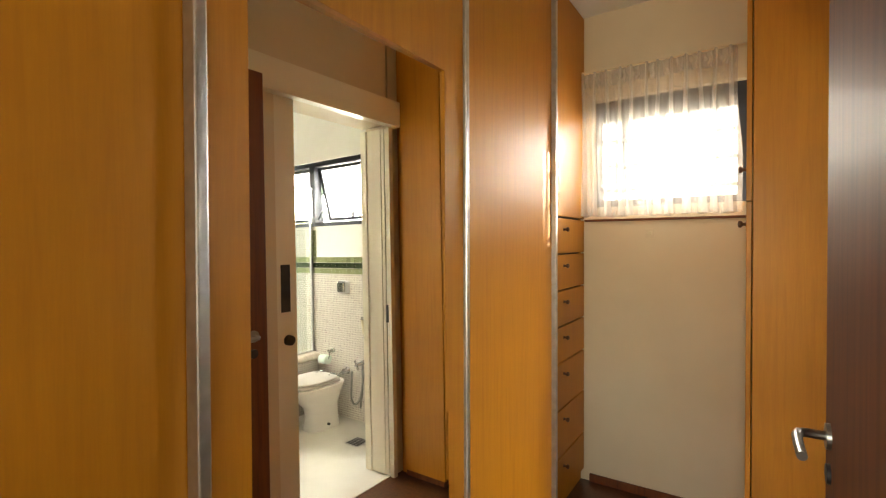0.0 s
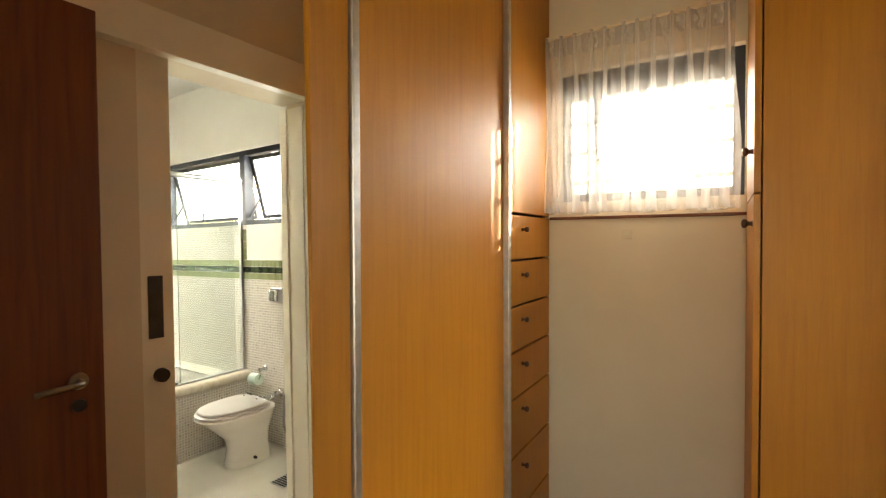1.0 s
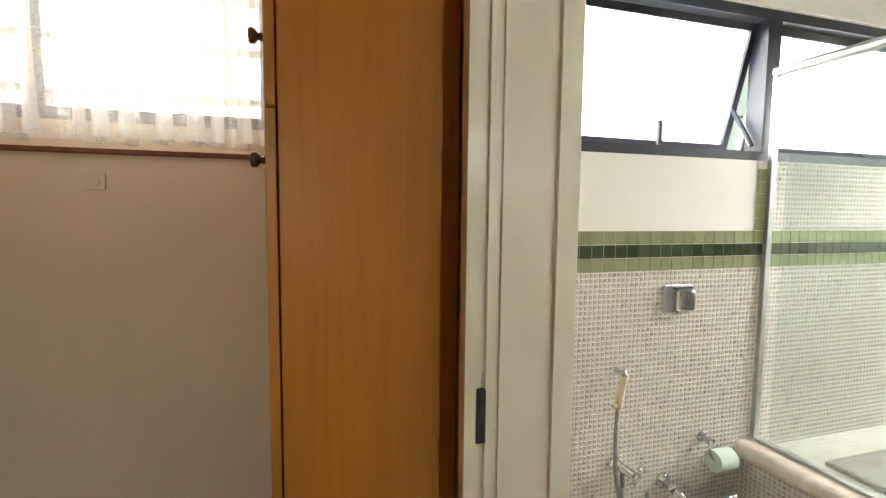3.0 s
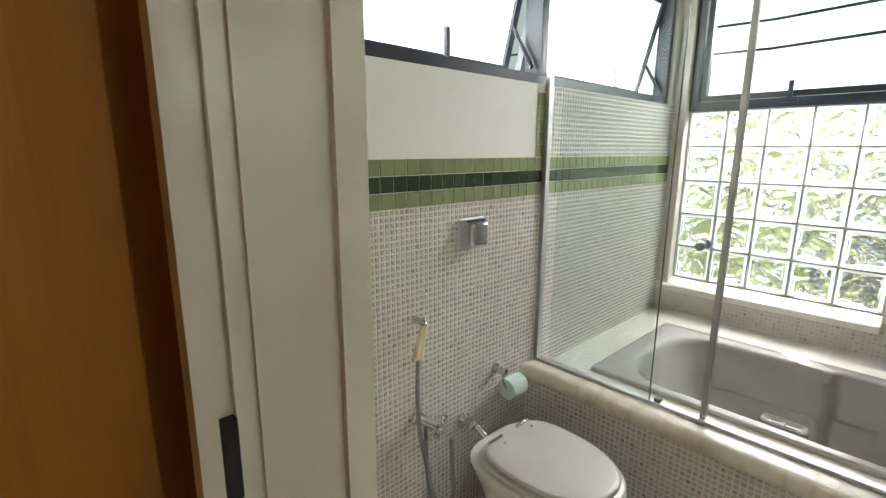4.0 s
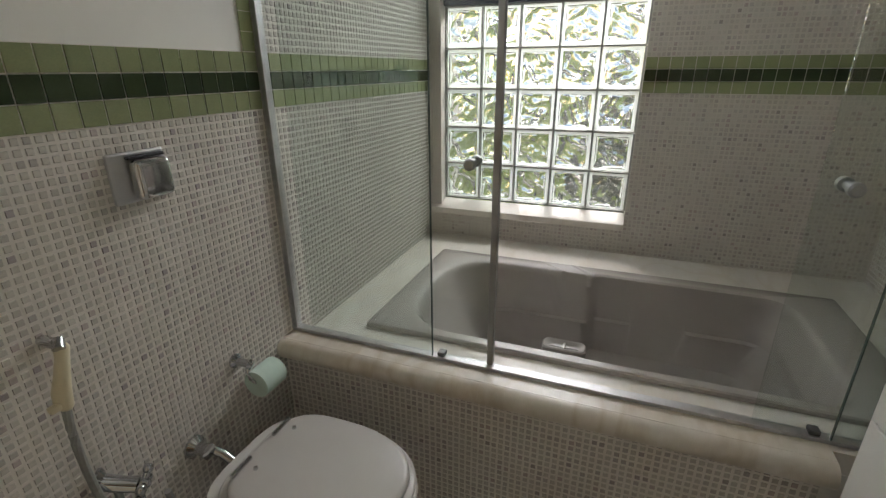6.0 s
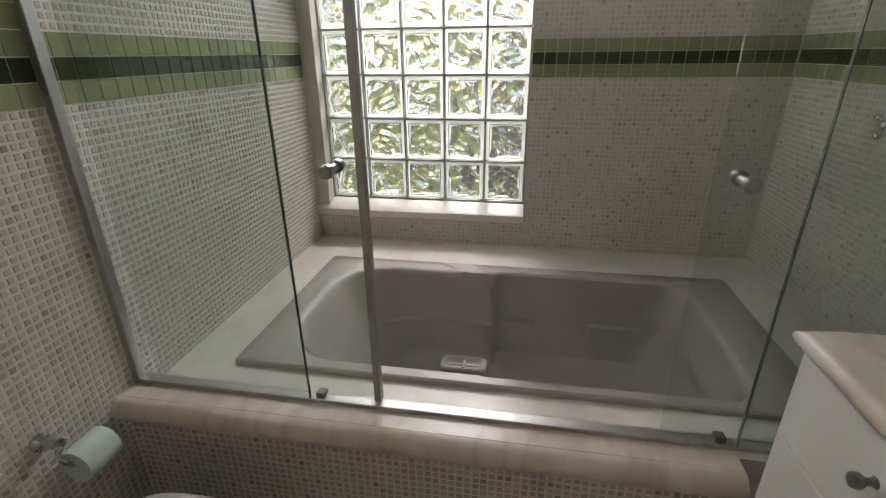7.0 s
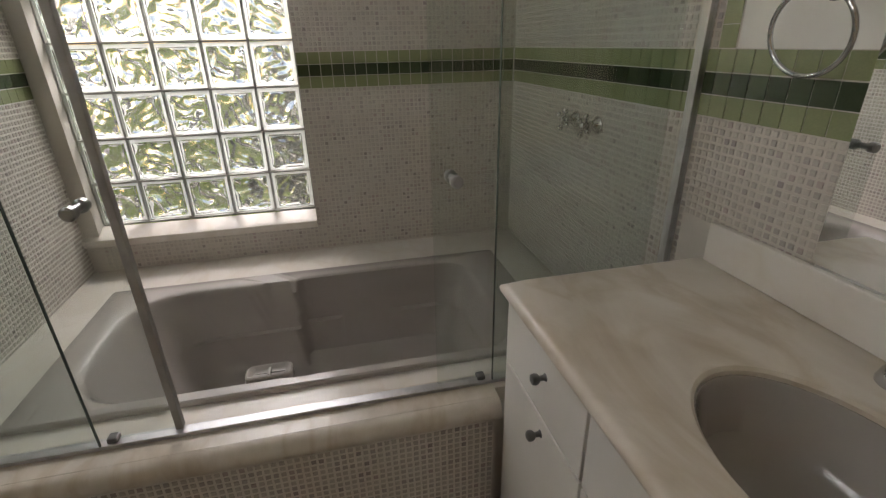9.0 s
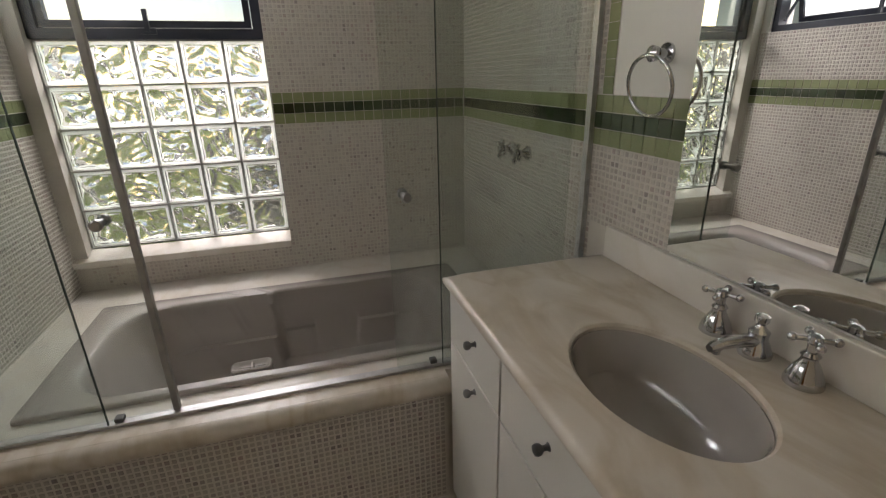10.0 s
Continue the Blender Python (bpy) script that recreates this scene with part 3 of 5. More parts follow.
part("lock_rose", rod(bmesh.new(), (0.723, 0.856, 1.039), (0.699, 0.856, 1.039), 0.028, 0.026, 24), DULL, slide, "dark round lock rose", True)

# hinged door, folded back along the wall
door = tagged(new("door_2"), "dark mahogany hinged door standing open against the wall", "door", kind="structure")
door.location = (0.46, 0.12, 0)
part("door_leaf", one_box(0.477, 0.512, -0.26, 0.57, 0.01, 2.295, 0.003), REDWOOD, door)
h = part("lever_handle", rod(bmesh.new(), (0.4769, 0.5, 1.14), (0.469, 0.5, 1.14), 0.026, 0.025, 20), NICKEL, door, "grey metal lever handle", True)
bm = tube(bmesh.new(), [(0.472, 0.5, 1.14), (0.437, 0.5, 1.14), (0.426, 0.493, 1.14), (0.422, 0.475, 1.14), (0.422, 0.425, 1.138), (0.424, 0.38, 1.134)], 0.009, 12)
part("lever", bm, NICKEL, h, "", True)
part("key_rose", rod(bmesh.new(), (0.4769, 0.5, 1.065), (0.47, 0.5, 1.065), 0.02, 0.019, 20), DULL, door, "", True)
structure("wall_door_return", one_box(0.477, X_DOORWALL, -0.4, -0.265, 0, TOP), CREAM, "cream painted wall return at the closet entrance", "wall")

# ---- bathroom: windows ----
bwin = tagged(new("window_2"), "long dark steel window with tilted frosted sashes", "window", kind="structure")
bwin.location = (2.25, 2.319, BW[2])
part("window_frame", bar_frame(BW[0], BW[1], BW[2], BW[3], 2.249, 2.319, 0.04), FRAME, bwin)
XM = 2.238
part("mullion", one_box(XM - 0.035, XM + 0.035, 2.244, 2.324, BW[2] + 0.04, BW[3] - 0.04), FRAME, bwin)


def tilted_sash(x0, x1, name, parent, tilt):
    z0, z1 = BW[2] + 0.045, BW[3] - 0.045
    m = Matrix.Translation((0, 2.299, z1)) @ Matrix.Rotation(radians(tilt), 4, "X") @ Matrix.Translation((0, -2.299, -z1))
    bm = bar_frame(x0, x1, z0, z1, 2.284, 2.314, 0.03)
    bmesh.ops.transform(bm, matrix=m, verts=bm.verts)
    s = part("sash_frame", bm, FRAME, parent)
    bm = one_box(x0 + 0.031, x1 - 0.031, 2.297, 2.301, z0 + 0.031, z1 - 0.031)
    bmesh.ops.transform(bm, matrix=m, verts=bm.verts)
    part("pane", bm, FROSTED, s, "frosted glass pane")
    for x in (x0 + 0.02, x1 - 0.02):
        low = m @ Vector((x, 2.289, z0 + 0.18))
        part("stay", tube(bmesh.new(), [(x, 2.269, z0 + 0.02), low], 0.009, 6), FRAME, s)
    part("latch", boxes(((x0 + x1) / 2 - 0.008, (x0 + x1) / 2 + 0.008, 2.249, 2.264, z0 + 0.0, z0 + 0.09)), FRAME, s)


tilted_sash(BW[0] + 0.045, XM - 0.04, "sash", bwin, 14)
tilted_sash(XM + 0.04, BW[1] - 0.045, "sash", bwin, 14)

twin = tagged(new("window_3"), "dark steel window above a panel of glass blocks", "window", kind="structure")
twin.location = (3.595, 1.68, 1.70)


def side_frame(y0, y1, z0, z1, x0, x1, w):
    return boxes((x0, x1, y0, y0 + w, z0, z1), (x0, x1, y1 - w, y1, z0, z1), (x0, x1, y0 + w, y1 - w, z0, z0 + w), (x0, x1, y0 + w, y1 - w, z1 - w, z1))


part("window_frame", side_frame(TW[0], TW[1], 1.688, TW[3], 3.545, 3.615, 0.045), FRAME, twin)
s = part("sash_frame", side_frame(TW[0] + 0.05, TW[1] - 0.05, 1.738, TW[3] - 0.05, 3.560, 3.600, 0.03), FRAME, twin)
g = part("pane", one_box(3.578, 3.582, TW[0] + 0.081, TW[1] - 0.081, 1.769, TW[3] - 0.081), PANE, s)
g.visible_shadow = False
part("latch", boxes((3.530, 3.545, 1.67, 1.69, 1.718, 1.813), (3.535, 3.545, 1.645, 1.715, 1.708, 1.733)), FRAME, twin, "dark window latch")

# glass blocks, five by five
MORTAR = mottled("grey_mortar", (0.3, 0.3, 0.28), (0.4, 0.4, 0.37), 12, 0.9, bump=0.2)
panel = thing("glass_block_panel", (3.555, 1.67, 0.72), "five rows of clear wavy glass blocks in pale mortar", "glass blocks")
BY0, BZ0 = TW[0] + 0.004, 0.702
BP = (TW[1] - 0.004 - BY0) / 5, (1.686 - BZ0) / 5
grid_rows = [(3.567, 3.603, BY0, TW[1] - 0.004, BZ0 + BP[1] * k - 0.004, BZ0 + BP[1] * k + 0.004) for k in range(6)]
grid_cols = [(3.568, 3.602, BY0 + BP[0] * k - 0.004, BY0 + BP[0] * k + 0.004, BZ0 + BP[1] * j + 0.0042, BZ0 + BP[1] * (j + 1) - 0.0042) for k in range(6) for j in range(5)]
part("mortar", boxes(*grid_rows, *grid_cols), MORTAR, panel)
pw, ph = BP[0] - 0.01, BP[1] - 0.01


def ease(v, a, b):
    s = max(0.0, min(1.0, (v - a) / (b - a)))
    return s * s * (3 - 2 * s)


def block_rim():
    e = 0.017
    return boxes((0.004, 0.012, -pw / 2, -pw / 2 + e, -ph / 2, ph / 2), (0.004, 0.012, pw / 2 - e, pw / 2, -ph / 2, ph / 2),
                 (0.0042, 0.0118, -pw / 2 + e, pw / 2 - e, -ph / 2, -ph / 2 + e), (0.0042, 0.0118, -pw / 2 + e, pw / 2 - e, ph / 2 - e, ph / 2), bevel=0.002)


def block_face(seed):
    """Two dished glass shells whose inner faces carry slanting pressed waves, crossing each other."""
    face, cnt, rng = bmesh.new(), 30, random.Random(seed)
    for side in (-1, 1):
        lean = radians(side * rng.uniform(25, 55))
        c, s = math.cos(lean), math.sin(lean)
        front = []
        for depth in (0.025, 0.013):
            g = []
            for j in range(cnt + 1):
                row = []
                for i in range(cnt + 1):
                    u, v = i / cnt * 2 - 1, j / cnt * 2 - 1
                    rise = max(abs(u), abs(v))
                    dish = -0.003 * (1 - ease(rise, 0.85, 1.0))
                    w = 0.0
                    if depth > 0.02:
                        a, b = u * c + v * s, v * c - u * s
                        w = noise.noise(Vector((a * 0.9, b * 2.4 + 0.5 * math.sin(2.2 * a), seed * 7.3 + side * 3.1))) * 0.024 * (1 - ease(rise, 0.86, 0.98))
                    row.append(face.verts.new((side * (depth + dish + w), u * (pw / 2 - 0.016), v * (ph / 2 - 0.016))))
                g.append(row)
            front.append(g)
        for g in front:
            for a, b in zip(g, g[1:]):
                for i in range(cnt):
                    face.faces.new((a[i], a[i + 1], b[i + 1], b[i]))
        a, b = front
        loop = lambda g: g[0] + [r[-1] for r in g[1:]] + g[-1][-2::-1] + [r[0] for r in g[-2:0:-1]]
        la, lb = loop(a), loop(b)
        for i in range(len(la)):
            face.faces.new((la[i], la[(i + 1) % len(la)], lb[(i + 1) % len(lb)], lb[i]))
    return face


rim_mesh, face_meshes = None, {}
for j in range(5):
    for i in range(5):
        c = (3.585, BY0 + BP[0] * (i + 0.5), BZ0 + BP[1] * (j + 0.5))
        pattern = (i * 2 + j * 3) % 7
        if rim_mesh is None:
            rim_ob = link_mesh("glass_block", block_rim(), BLOCK_RIM)
            rim_mesh = rim_ob.data
        else:
            rim_ob = new("glass_block", rim_mesh)
        if pattern in face_meshes:
            face_ob = new("wavy_face", face_meshes[pattern])
        else:
            face_ob = link_mesh("wavy_face", block_face(pattern + 1), BLOCK, None, True)
            face_meshes[pattern] = face_ob.data
        rim_ob.parent, rim_ob.location = panel, Vector(c) - panel.location
        face_ob.parent = rim_ob
        face_ob.visible_shadow = False
        face_ob.rotation_euler = (0, 0, radians(180 * ((i + j) % 2)))


def sloped_sill(x0, x1, y0, y1, z_low, z0, z1):
    bm = one_box(x0, x1, y0, y1, z_low, z0)
    for v in bm.verts:
        if v.co.z > (z_low + z0) / 2 and v.co.x > (x0 + x1) / 2:
            v.co.z = z1
    bmesh.ops.bevel(bm, geom=[e for e in bm.edges if all(v.co.x < x0 + 0.001 for v in e.verts)], offset=0.004, segments=2, affect="EDGES", profile=0.5)
    return bm


structure("window_sill_tub", sloped_sill(X_TUB - 0.028, 3.562, TW[0], Y_OUT - 0.001, 0.625, 0.66, 0.697), PALE_STONE, "pale sloping stone sill under the glass blocks", "sill")

# ---- bathroom: tub surround, tub ----
structure("wall_tub_front", boxes((2.17, 2.26, 0.68, Y_OUT, 0.004, LEDGE - 0.061), (2.2, 2.26, Y_VANITY, 0.68, 0.004, LEDGE - 0.061)), GROUT, "low mosaic clad wall in front of the bathtub", "wall")


deck_thing = thing("tub_deck", (2.75, 1.16, LEDGE), "beige marble deck with a rounded front nosing round the bathtub", "tub deck")
for x0, x1, y0, y1 in ((2.2705, 2.407, Y_VANITY + 0.002, Y_OUT - 0.002), (3.213, X_TUB - 0.002, Y_VANITY + 0.002, Y_OUT - 0.002), (2.4075, 3.2125, 2.035, Y_OUT - 0.002), (2.4075, 3.2125, Y_VANITY + 0.002, 0.36)):
    part("slab", one_box(x0, x1, y0, y1, DECK - 0.04, DECK), PALE_STONE, deck_thing)
for x0, y0, y1 in ((2.166, 0.68, Y_OUT - 0.002), (2.2, Y_VANITY + 0.002, 0.6795)):
    part("front_slab", one_box(x0, 2.27, y0, y1, LEDGE - 0.06, LEDGE), STONE, deck_thing, "beige marble front slab")
for y0, y1 in ((0.68, 0.8398), (0.84, 1.5298), (1.53, Y_OUT - 0.002)):
    bm = bmesh.new()
    ring = [(2.164 + 0.036 * math.cos(a), LEDGE - 0.034 + 0.034 * math.sin(a)) for a in [radians(90 + 15 * k) for k in range(13)]] + [(2.165, LEDGE - 0.068), (2.165, LEDGE)]
    va = [bm.verts.new((x, y0, z)) for x, z in ring]
    vb = [bm.verts.new((x, y1, z)) for x, z in ring]
    for k in range(len(ring)):
        q = (k + 1) % len(ring)
        bm.faces.new((va[k], va[q], vb[q], vb[k]))
    bm.faces.new(va)
    bm.faces.new(vb)
    part("nosing", bm, STONE, deck_thing, "rounded marble nosing", True)


def bump_between(v, a, b, soft=0.03):
    return ease(v, a - soft / 2, a + soft / 2) * (1 - ease(v, b - soft / 2, b + soft / 2))


def tub_ring(x0, x1, y0, y1, z, r0, r1, step=0.0, shelf=0.0, notch=0.0, panel=0.0):
    """A rounded outline; r0 and r1 are the corner radii at the low and high y ends, step sets the low-y half back,
    shelf pushes moulded ledges inwards, notch dips the back rim, panel recesses the high-y back face."""
    pts = []
    for cx, cy, r, a0 in ((x1 - r1, y1 - r1, r1, 0), (x0 + r1, y1 - r1, r1, 90), (x0 + r0, y0 + r0, r0, 180), (x1 - r0, y0 + r0, r0, 270)):
        for k in range(9):
            a = radians(a0 + 90 * k / 8)
            pts.append((cx + r * math.cos(a), cy + r * math.sin(a)))
    mid = (x0 + x1) / 2
    out = []
    for i, ((ax, ay), (bx, by)) in enumerate(zip(pts, pts[1:] + pts[:1])):
        count = {17: 200, 35: 200, 8: 8, 26: 8}.get(i, 1)
        for k in range(count):
            t = k / count
            x, y, h = ax + (bx - ax) * t, ay + (by - ay) * t, z
            s = 1 - ease(y, 1.228, 1.272)
            if x > mid:
                dent = bump_between(y, 1.275, 1.385)
                x += step * s + notch * dent - shelf * max(bump_between(y, 1.09, 1.235), bump_between(y, 0.6, 0.86), 0.7 * bump_between(y, 1.262, 1.72)) + panel * bump_between(y, 1.42, 1.74)
                h -= 0.8 * notch * dent
            else:
                x -= 0.35 * step * s
            out.append((x, y, h))
    return out


def tub_size(bm):
    """Brings the moulded outline to the tub's full length and width."""
    for v in bm.verts:
        v.co.x = 2.381 + (v.co.x - 2.335) * 1.057
        v.co.y = 0.353 + (v.co.y - 0.355) * 1.027
    return bm


def tub_shell():
    L = DECK
    rows = [tub_ring(2.35, 3.128, 0.355, 2.0, L + 0.002, 0.012, 0.012), tub_ring(2.351, 3.127, 0.356, 1.999, L + 0.015, 0.012, 0.012), tub_ring(2.356, 3.121, 0.362, 1.993, L + 0.02, 0.012, 0.012),
            tub_ring(2.388, 3.045, 0.505, 1.9, L + 0.021, 0.1, 0.2, 0.014, 0, 0.012), tub_ring(2.397, 3.035, 0.518, 1.888, L + 0.013, 0.1, 0.2, 0.016, 0, 0.014), tub_ring(2.404, 3.03, 0.526, 1.87, L - 0.01, 0.1, 0.19, 0.022, 0, 0.012),
            tub_ring(2.408, 3.026, 0.532, 1.86, L - 0.035, 0.1, 0.19, 0.03, 0, 0, 0.009), tub_ring(2.43, 3.01, 0.555, 1.80, 0.365, 0.1, 0.18, 0.045, 0, 0, 0.009), tub_ring(2.451, 3.007, 0.56, 1.79, 0.35, 0.1, 0.18, 0.047),
            tub_ring(2.457, 3.002, 0.555, 1.77, 0.302, 0.1, 0.18, 0.05), tub_ring(2.459, 3.0, 0.557, 1.765, 0.295, 0.1, 0.18, 0.05, 0.016), tub_ring(2.475, 2.985, 0.6, 1.70, 0.18, 0.1, 0.17, 0.05, 0.003),
            tub_ring(2.482, 2.978, 0.615, 1.68, 0.145, 0.1, 0.17, 0.045, 0.0), tub_ring(2.51, 2.95, 0.66, 1.63, 0.115, 0.1, 0.16, 0.02), tub_ring(2.58, 2.88, 0.76, 1.52, 0.105, 0.1, 0.12)]
    bm = bmesh.new()
    vs = [[bm.verts.new(p) for p in r] for r in rows]
    for a, b in zip(vs, vs[1:]):
        for k in range(len(a)):
            q = (k + 1) % len(a)
            bm.faces.new((a[k], a[q], b[q], b[k]))
    bm.faces.new(vs[-1])
    return tub_size(bm)


def round_rect(x0, x1, y0, y1, r, z):
    return [(cx + r * math.cos(radians(a0 + 15 * k)), cy + r * math.sin(radians(a0 + 15 * k)), z)
            for cx, cy, a0 in ((x1 - r, y1 - r, 0), (x0 + r, y1 - r, 90), (x0 + r, y0 + r, 180), (x1 - r, y0 + r, 270)) for k in range(7)]


def soap_dish():
    """Shallow dish on the rim: a lip round two scoops."""
    bm, h = bmesh.new(), DECK + 0.017
    rows = [round_rect(2.396, 2.462, 1.24, 1.378, 0.02, h - 0.03), round_rect(2.396, 2.462, 1.24, 1.378, 0.02, h + 0.008), round_rect(2.4, 2.458, 1.244, 1.374, 0.018, h + 0.012),
            round_rect(2.406, 2.452, 1.25, 1.368, 0.016, h + 0.01), round_rect(2.411, 2.447, 1.255, 1.363, 0.014, h + 0.003), round_rect(2.419, 2.439, 1.263, 1.355, 0.012, h)]
    vs = [[bm.verts.new(p) for p in r] for r in rows]
    for a, b in zip(vs, vs[1:]):
        for k in range(len(a)):
            q = (k + 1) % len(a)
            bm.faces.new((a[k], a[q], b[q], b[k]))
    bm.faces.new(vs[0])
    bm.faces.new(vs[-1])
    box(bm, 2.41, 2.448, 1.304, 1.314, h - 0.002, h + 0.009, 0.003)
    return tub_size(bm)


tub = thing("bathtub", (2.76, 1.18, LEDGE), "grey white acrylic bathtub set into a stone deck", "bathtub")
part("shell", tub_shell(), ACRYLIC, tub, "", True)
part("soap_rest", soap_dish(), ACRYLIC, tub, "moulded soap rest on the rim", True)
part("drain", rod(bmesh.new(), (2.81, 0.93, 0.105), (2.81, 0.93, 0.11), 0.03, 0.028, 24), CHROME, tub, "", True)

# ---- shower screen ----
GT = 2.055
SEAL = mottled("grey_seal_strip", (0.3, 0.29, 0.28), (0.37, 0.36, 0.35), 20, 0.4, 0.3, bump=0.02)
screen = thing("shower_screen", (X_GLASS, 1.16, LEDGE), "frameless clear glass shower screen with two sliding leaves", "shower screen")
part("bottom_rail", one_box(X_GLASS - 0.013, X_GLASS + 0.019, Y_VANITY + 0.003, Y_OUT - 0.003, LEDGE + 0.0005, LEDGE + 0.012, 0.002), ALU, screen)
part("top_rail", rod(bmesh.new(), (X_GLASS, Y_VANITY + 0.003, 2.076), (X_GLASS, Y_OUT - 0.003, 2.076), 0.02, None, 20), ALU, screen, "", True)
for y0, y1 in ((Y_VANITY + 0.002, Y_VANITY + 0.022), (Y_OUT - 0.022, Y_OUT - 0.002)):
    part("wall_channel", one_box(X_GLASS - 0.014, X_GLASS + 0.014, y0, y1, LEDGE + 0.0125, GT, 0.002), ALU, screen)
for name, x, y0, y1 in (("fixed_leaf", X_GLASS - 0.012, 1.704, Y_OUT - 0.012), ("fixed_leaf", X_GLASS - 0.012, Y_VANITY + 0.012, 0.679), ("sliding_leaf", X_GLASS + 0.012, 1.534, 2.16), ("sliding_leaf", X_GLASS + 0.012, 0.22, 0.838)):
    g = part(name, one_box(x - 0.004, x + 0.004, y0, y1, LEDGE + 0.013, GT - 0.002), SHOWER_GLASS, screen, "clear toughened glass leaf")
    g.visible_shadow = False
part("edge_seal", one_box(X_GLASS + 0.002, X_GLASS + 0.024, 1.5155, 1.5335, LEDGE + 0.013, GT - 0.003, 0.002), SEAL, screen, "grey edge seal strip")
DARK_EDGE = material("green_glass_edge", (0.07, 0.095, 0.085), 0.15)[0]
GUIDE = mottled("grey_guide_metal", (0.12, 0.12, 0.12), (0.2, 0.2, 0.2), 30, 0.35, 0.7, bump=0)
for x, y in ((X_GLASS - 0.012, 1.7025), (X_GLASS - 0.012, 0.6805)):
    part("glass_edge", one_box(x - 0.004, x + 0.004, y - 0.001, y + 0.001, LEDGE + 0.014, GT - 0.003), DARK_EDGE, screen, "dark polished glass edge")
for y in (1.59, 0.784):
    bm = lathe(bmesh.new(), [(0.011, -0.04), (0.0155, -0.036), (0.0155, -0.02), (0.009, -0.016), (0.009, 0.016), (0.0155, 0.02), (0.0155, 0.036), (0.011, 0.04)], Matrix.Translation((X_GLASS + 0.012, y, 1.161)) @ axis_to((1, 0, 0)), 20)
    part("knob", bm, NICKEL, screen, "brushed metal cylinder knob", True)
for y in (1.677, 0.711):
    part("floor_guide", one_box(X_GLASS - 0.008, X_GLASS + 0.018, y - 0.012, y + 0.012, LEDGE + 0.0125, LEDGE + 0.027, 0.003), GUIDE, screen)

# ---- bathroom: toilet ----
TX = 1.826


def loop_of(cx, y_back, y_front, half, z, n=40, power=2.3, back=0.75):
    """An egg-shaped outline: blunt at the back, round at the front."""
    out = []
    ym = y_back - (y_back - y_front) * 0.42
    for k in range(n):
        a = 2 * math.pi * k / n
        c, s = math.cos(a), math.sin(a)
        ry = (y_back - ym) if s > 0 else (ym - y_front)
        p = power + (1.2 if s > 0 else 0)
        out.append((cx + half * math.copysign(abs(c) ** (2 / p), c), ym + ry * math.copysign(abs(s) ** (2 / p), s), z))
    return out


def loft(bm, rows, cap=True):
    vs = [[bm.verts.new(p) for p in r] for r in rows]
    for a, b in zip(vs, vs[1:]):
        for k in range(len(a)):
            q = (k + 1) % len(a)
            bm.faces.new((a[k], a[q], b[q], b[k]))
    if cap:
        bm.faces.new(vs[0])
        bm.faces.new(vs[-1])
    return bm


wc = thing("toilet", (TX, 1.85, 0), "white ceramic toilet with a closed lid beside the tub", "toilet")
part("bowl", loft(bmesh.new(), [loop_of(TX, 2.11, 1.80, 0.115, 0.005), loop_of(TX, 2.11, 1.80, 0.112, 0.03), loop_of(TX, 2.10, 1.82, 0.1, 0.12), loop_of(TX, 2.10, 1.80, 0.105, 0.2),
                                loop_of(TX, 2.11, 1.70, 0.155, 0.3), loop_of(TX, 2.12, 1.63, 0.188, 0.36), loop_of(TX, 2.127, 1.602, 0.196, 0.383), loop_of(TX, 2.125, 1.606, 0.192, 0.392), loop_of(TX, 2.115, 1.63, 0.18, 0.396)]), CERAMIC, wc, "", True)
part("seat", loft(bmesh.new(), [loop_of(TX, 2.08, 1.612, 0.186, 0.3985), loop_of(TX, 2.084, 1.606, 0.191, 0.404), loop_of(TX, 2.084, 1.606, 0.191, 0.411), loop_of(TX, 2.079, 1.612, 0.186, 0.416)]), LID, wc, "", True)
lid = part("lid", loft(bmesh.new(), [loop_of(TX, 2.056, 1.628, 0.17, 0.4175), loop_of(TX, 2.06, 1.622, 0.175, 0.422), loop_of(TX, 2.06, 1.622, 0.175, 0.43), loop_of(TX, 2.056, 1.627, 0.171, 0.436), loop_of(TX, 2.048, 1.638, 0.162, 0.4385), loop_of(TX, 1.95, 1.78, 0.06, 0.441)]), LID, wc, "", True)
for x in (TX - 0.078, TX + 0.078):
    h = part("hinge", rod(bmesh.new(), (x - 0.034, 2.04, 0.4445), (x + 0.034, 2.04, 0.4445), 0.0062, None, 12), CHROME, wc, "chrome hinge bar", True)
    part("hinge_screw", rod(bmesh.new(), (x + 0.012, 2.005, 0.438), (x + 0.012, 2.005, 0.4455), 0.007, 0.005, 10), CHROME, lid, "", True)
part("floor_bolt", rod(bmesh.new(), (TX - 0.1, 1.95, 0.05), (TX - 0.125, 1.95, 0.05), 0.012, 0.01, 12), DULL, wc, "", True)
flushpipe = thing("flush_pipe", (1.77, 2.199, 0.43), "chrome flush pipe joining the wall and the toilet", "pipe")
part("pipe", tube(bmesh.new(), [(1.77, 2.227, 0.43), (1.783, 2.189, 0.425), (1.8, 2.159, 0.40), (1.805, 2.1, 0.36)], 0.0125, 14), CHROME, flushpipe, "", True)
part("wall_rose", lathe(bmesh.new(), [(0.032, 0), (0.032, 0.006), (0.022, 0.016), (0.018, 0.02), (0.018, 0.04), (0.021, 0.042), (0.021, 0.055), (0.014, 0.058)], Matrix.Translation((1.77, 2.226, 0.43)) @ axis_to((0, -1, 0)), 24), CHROME, flushpipe, "", True)

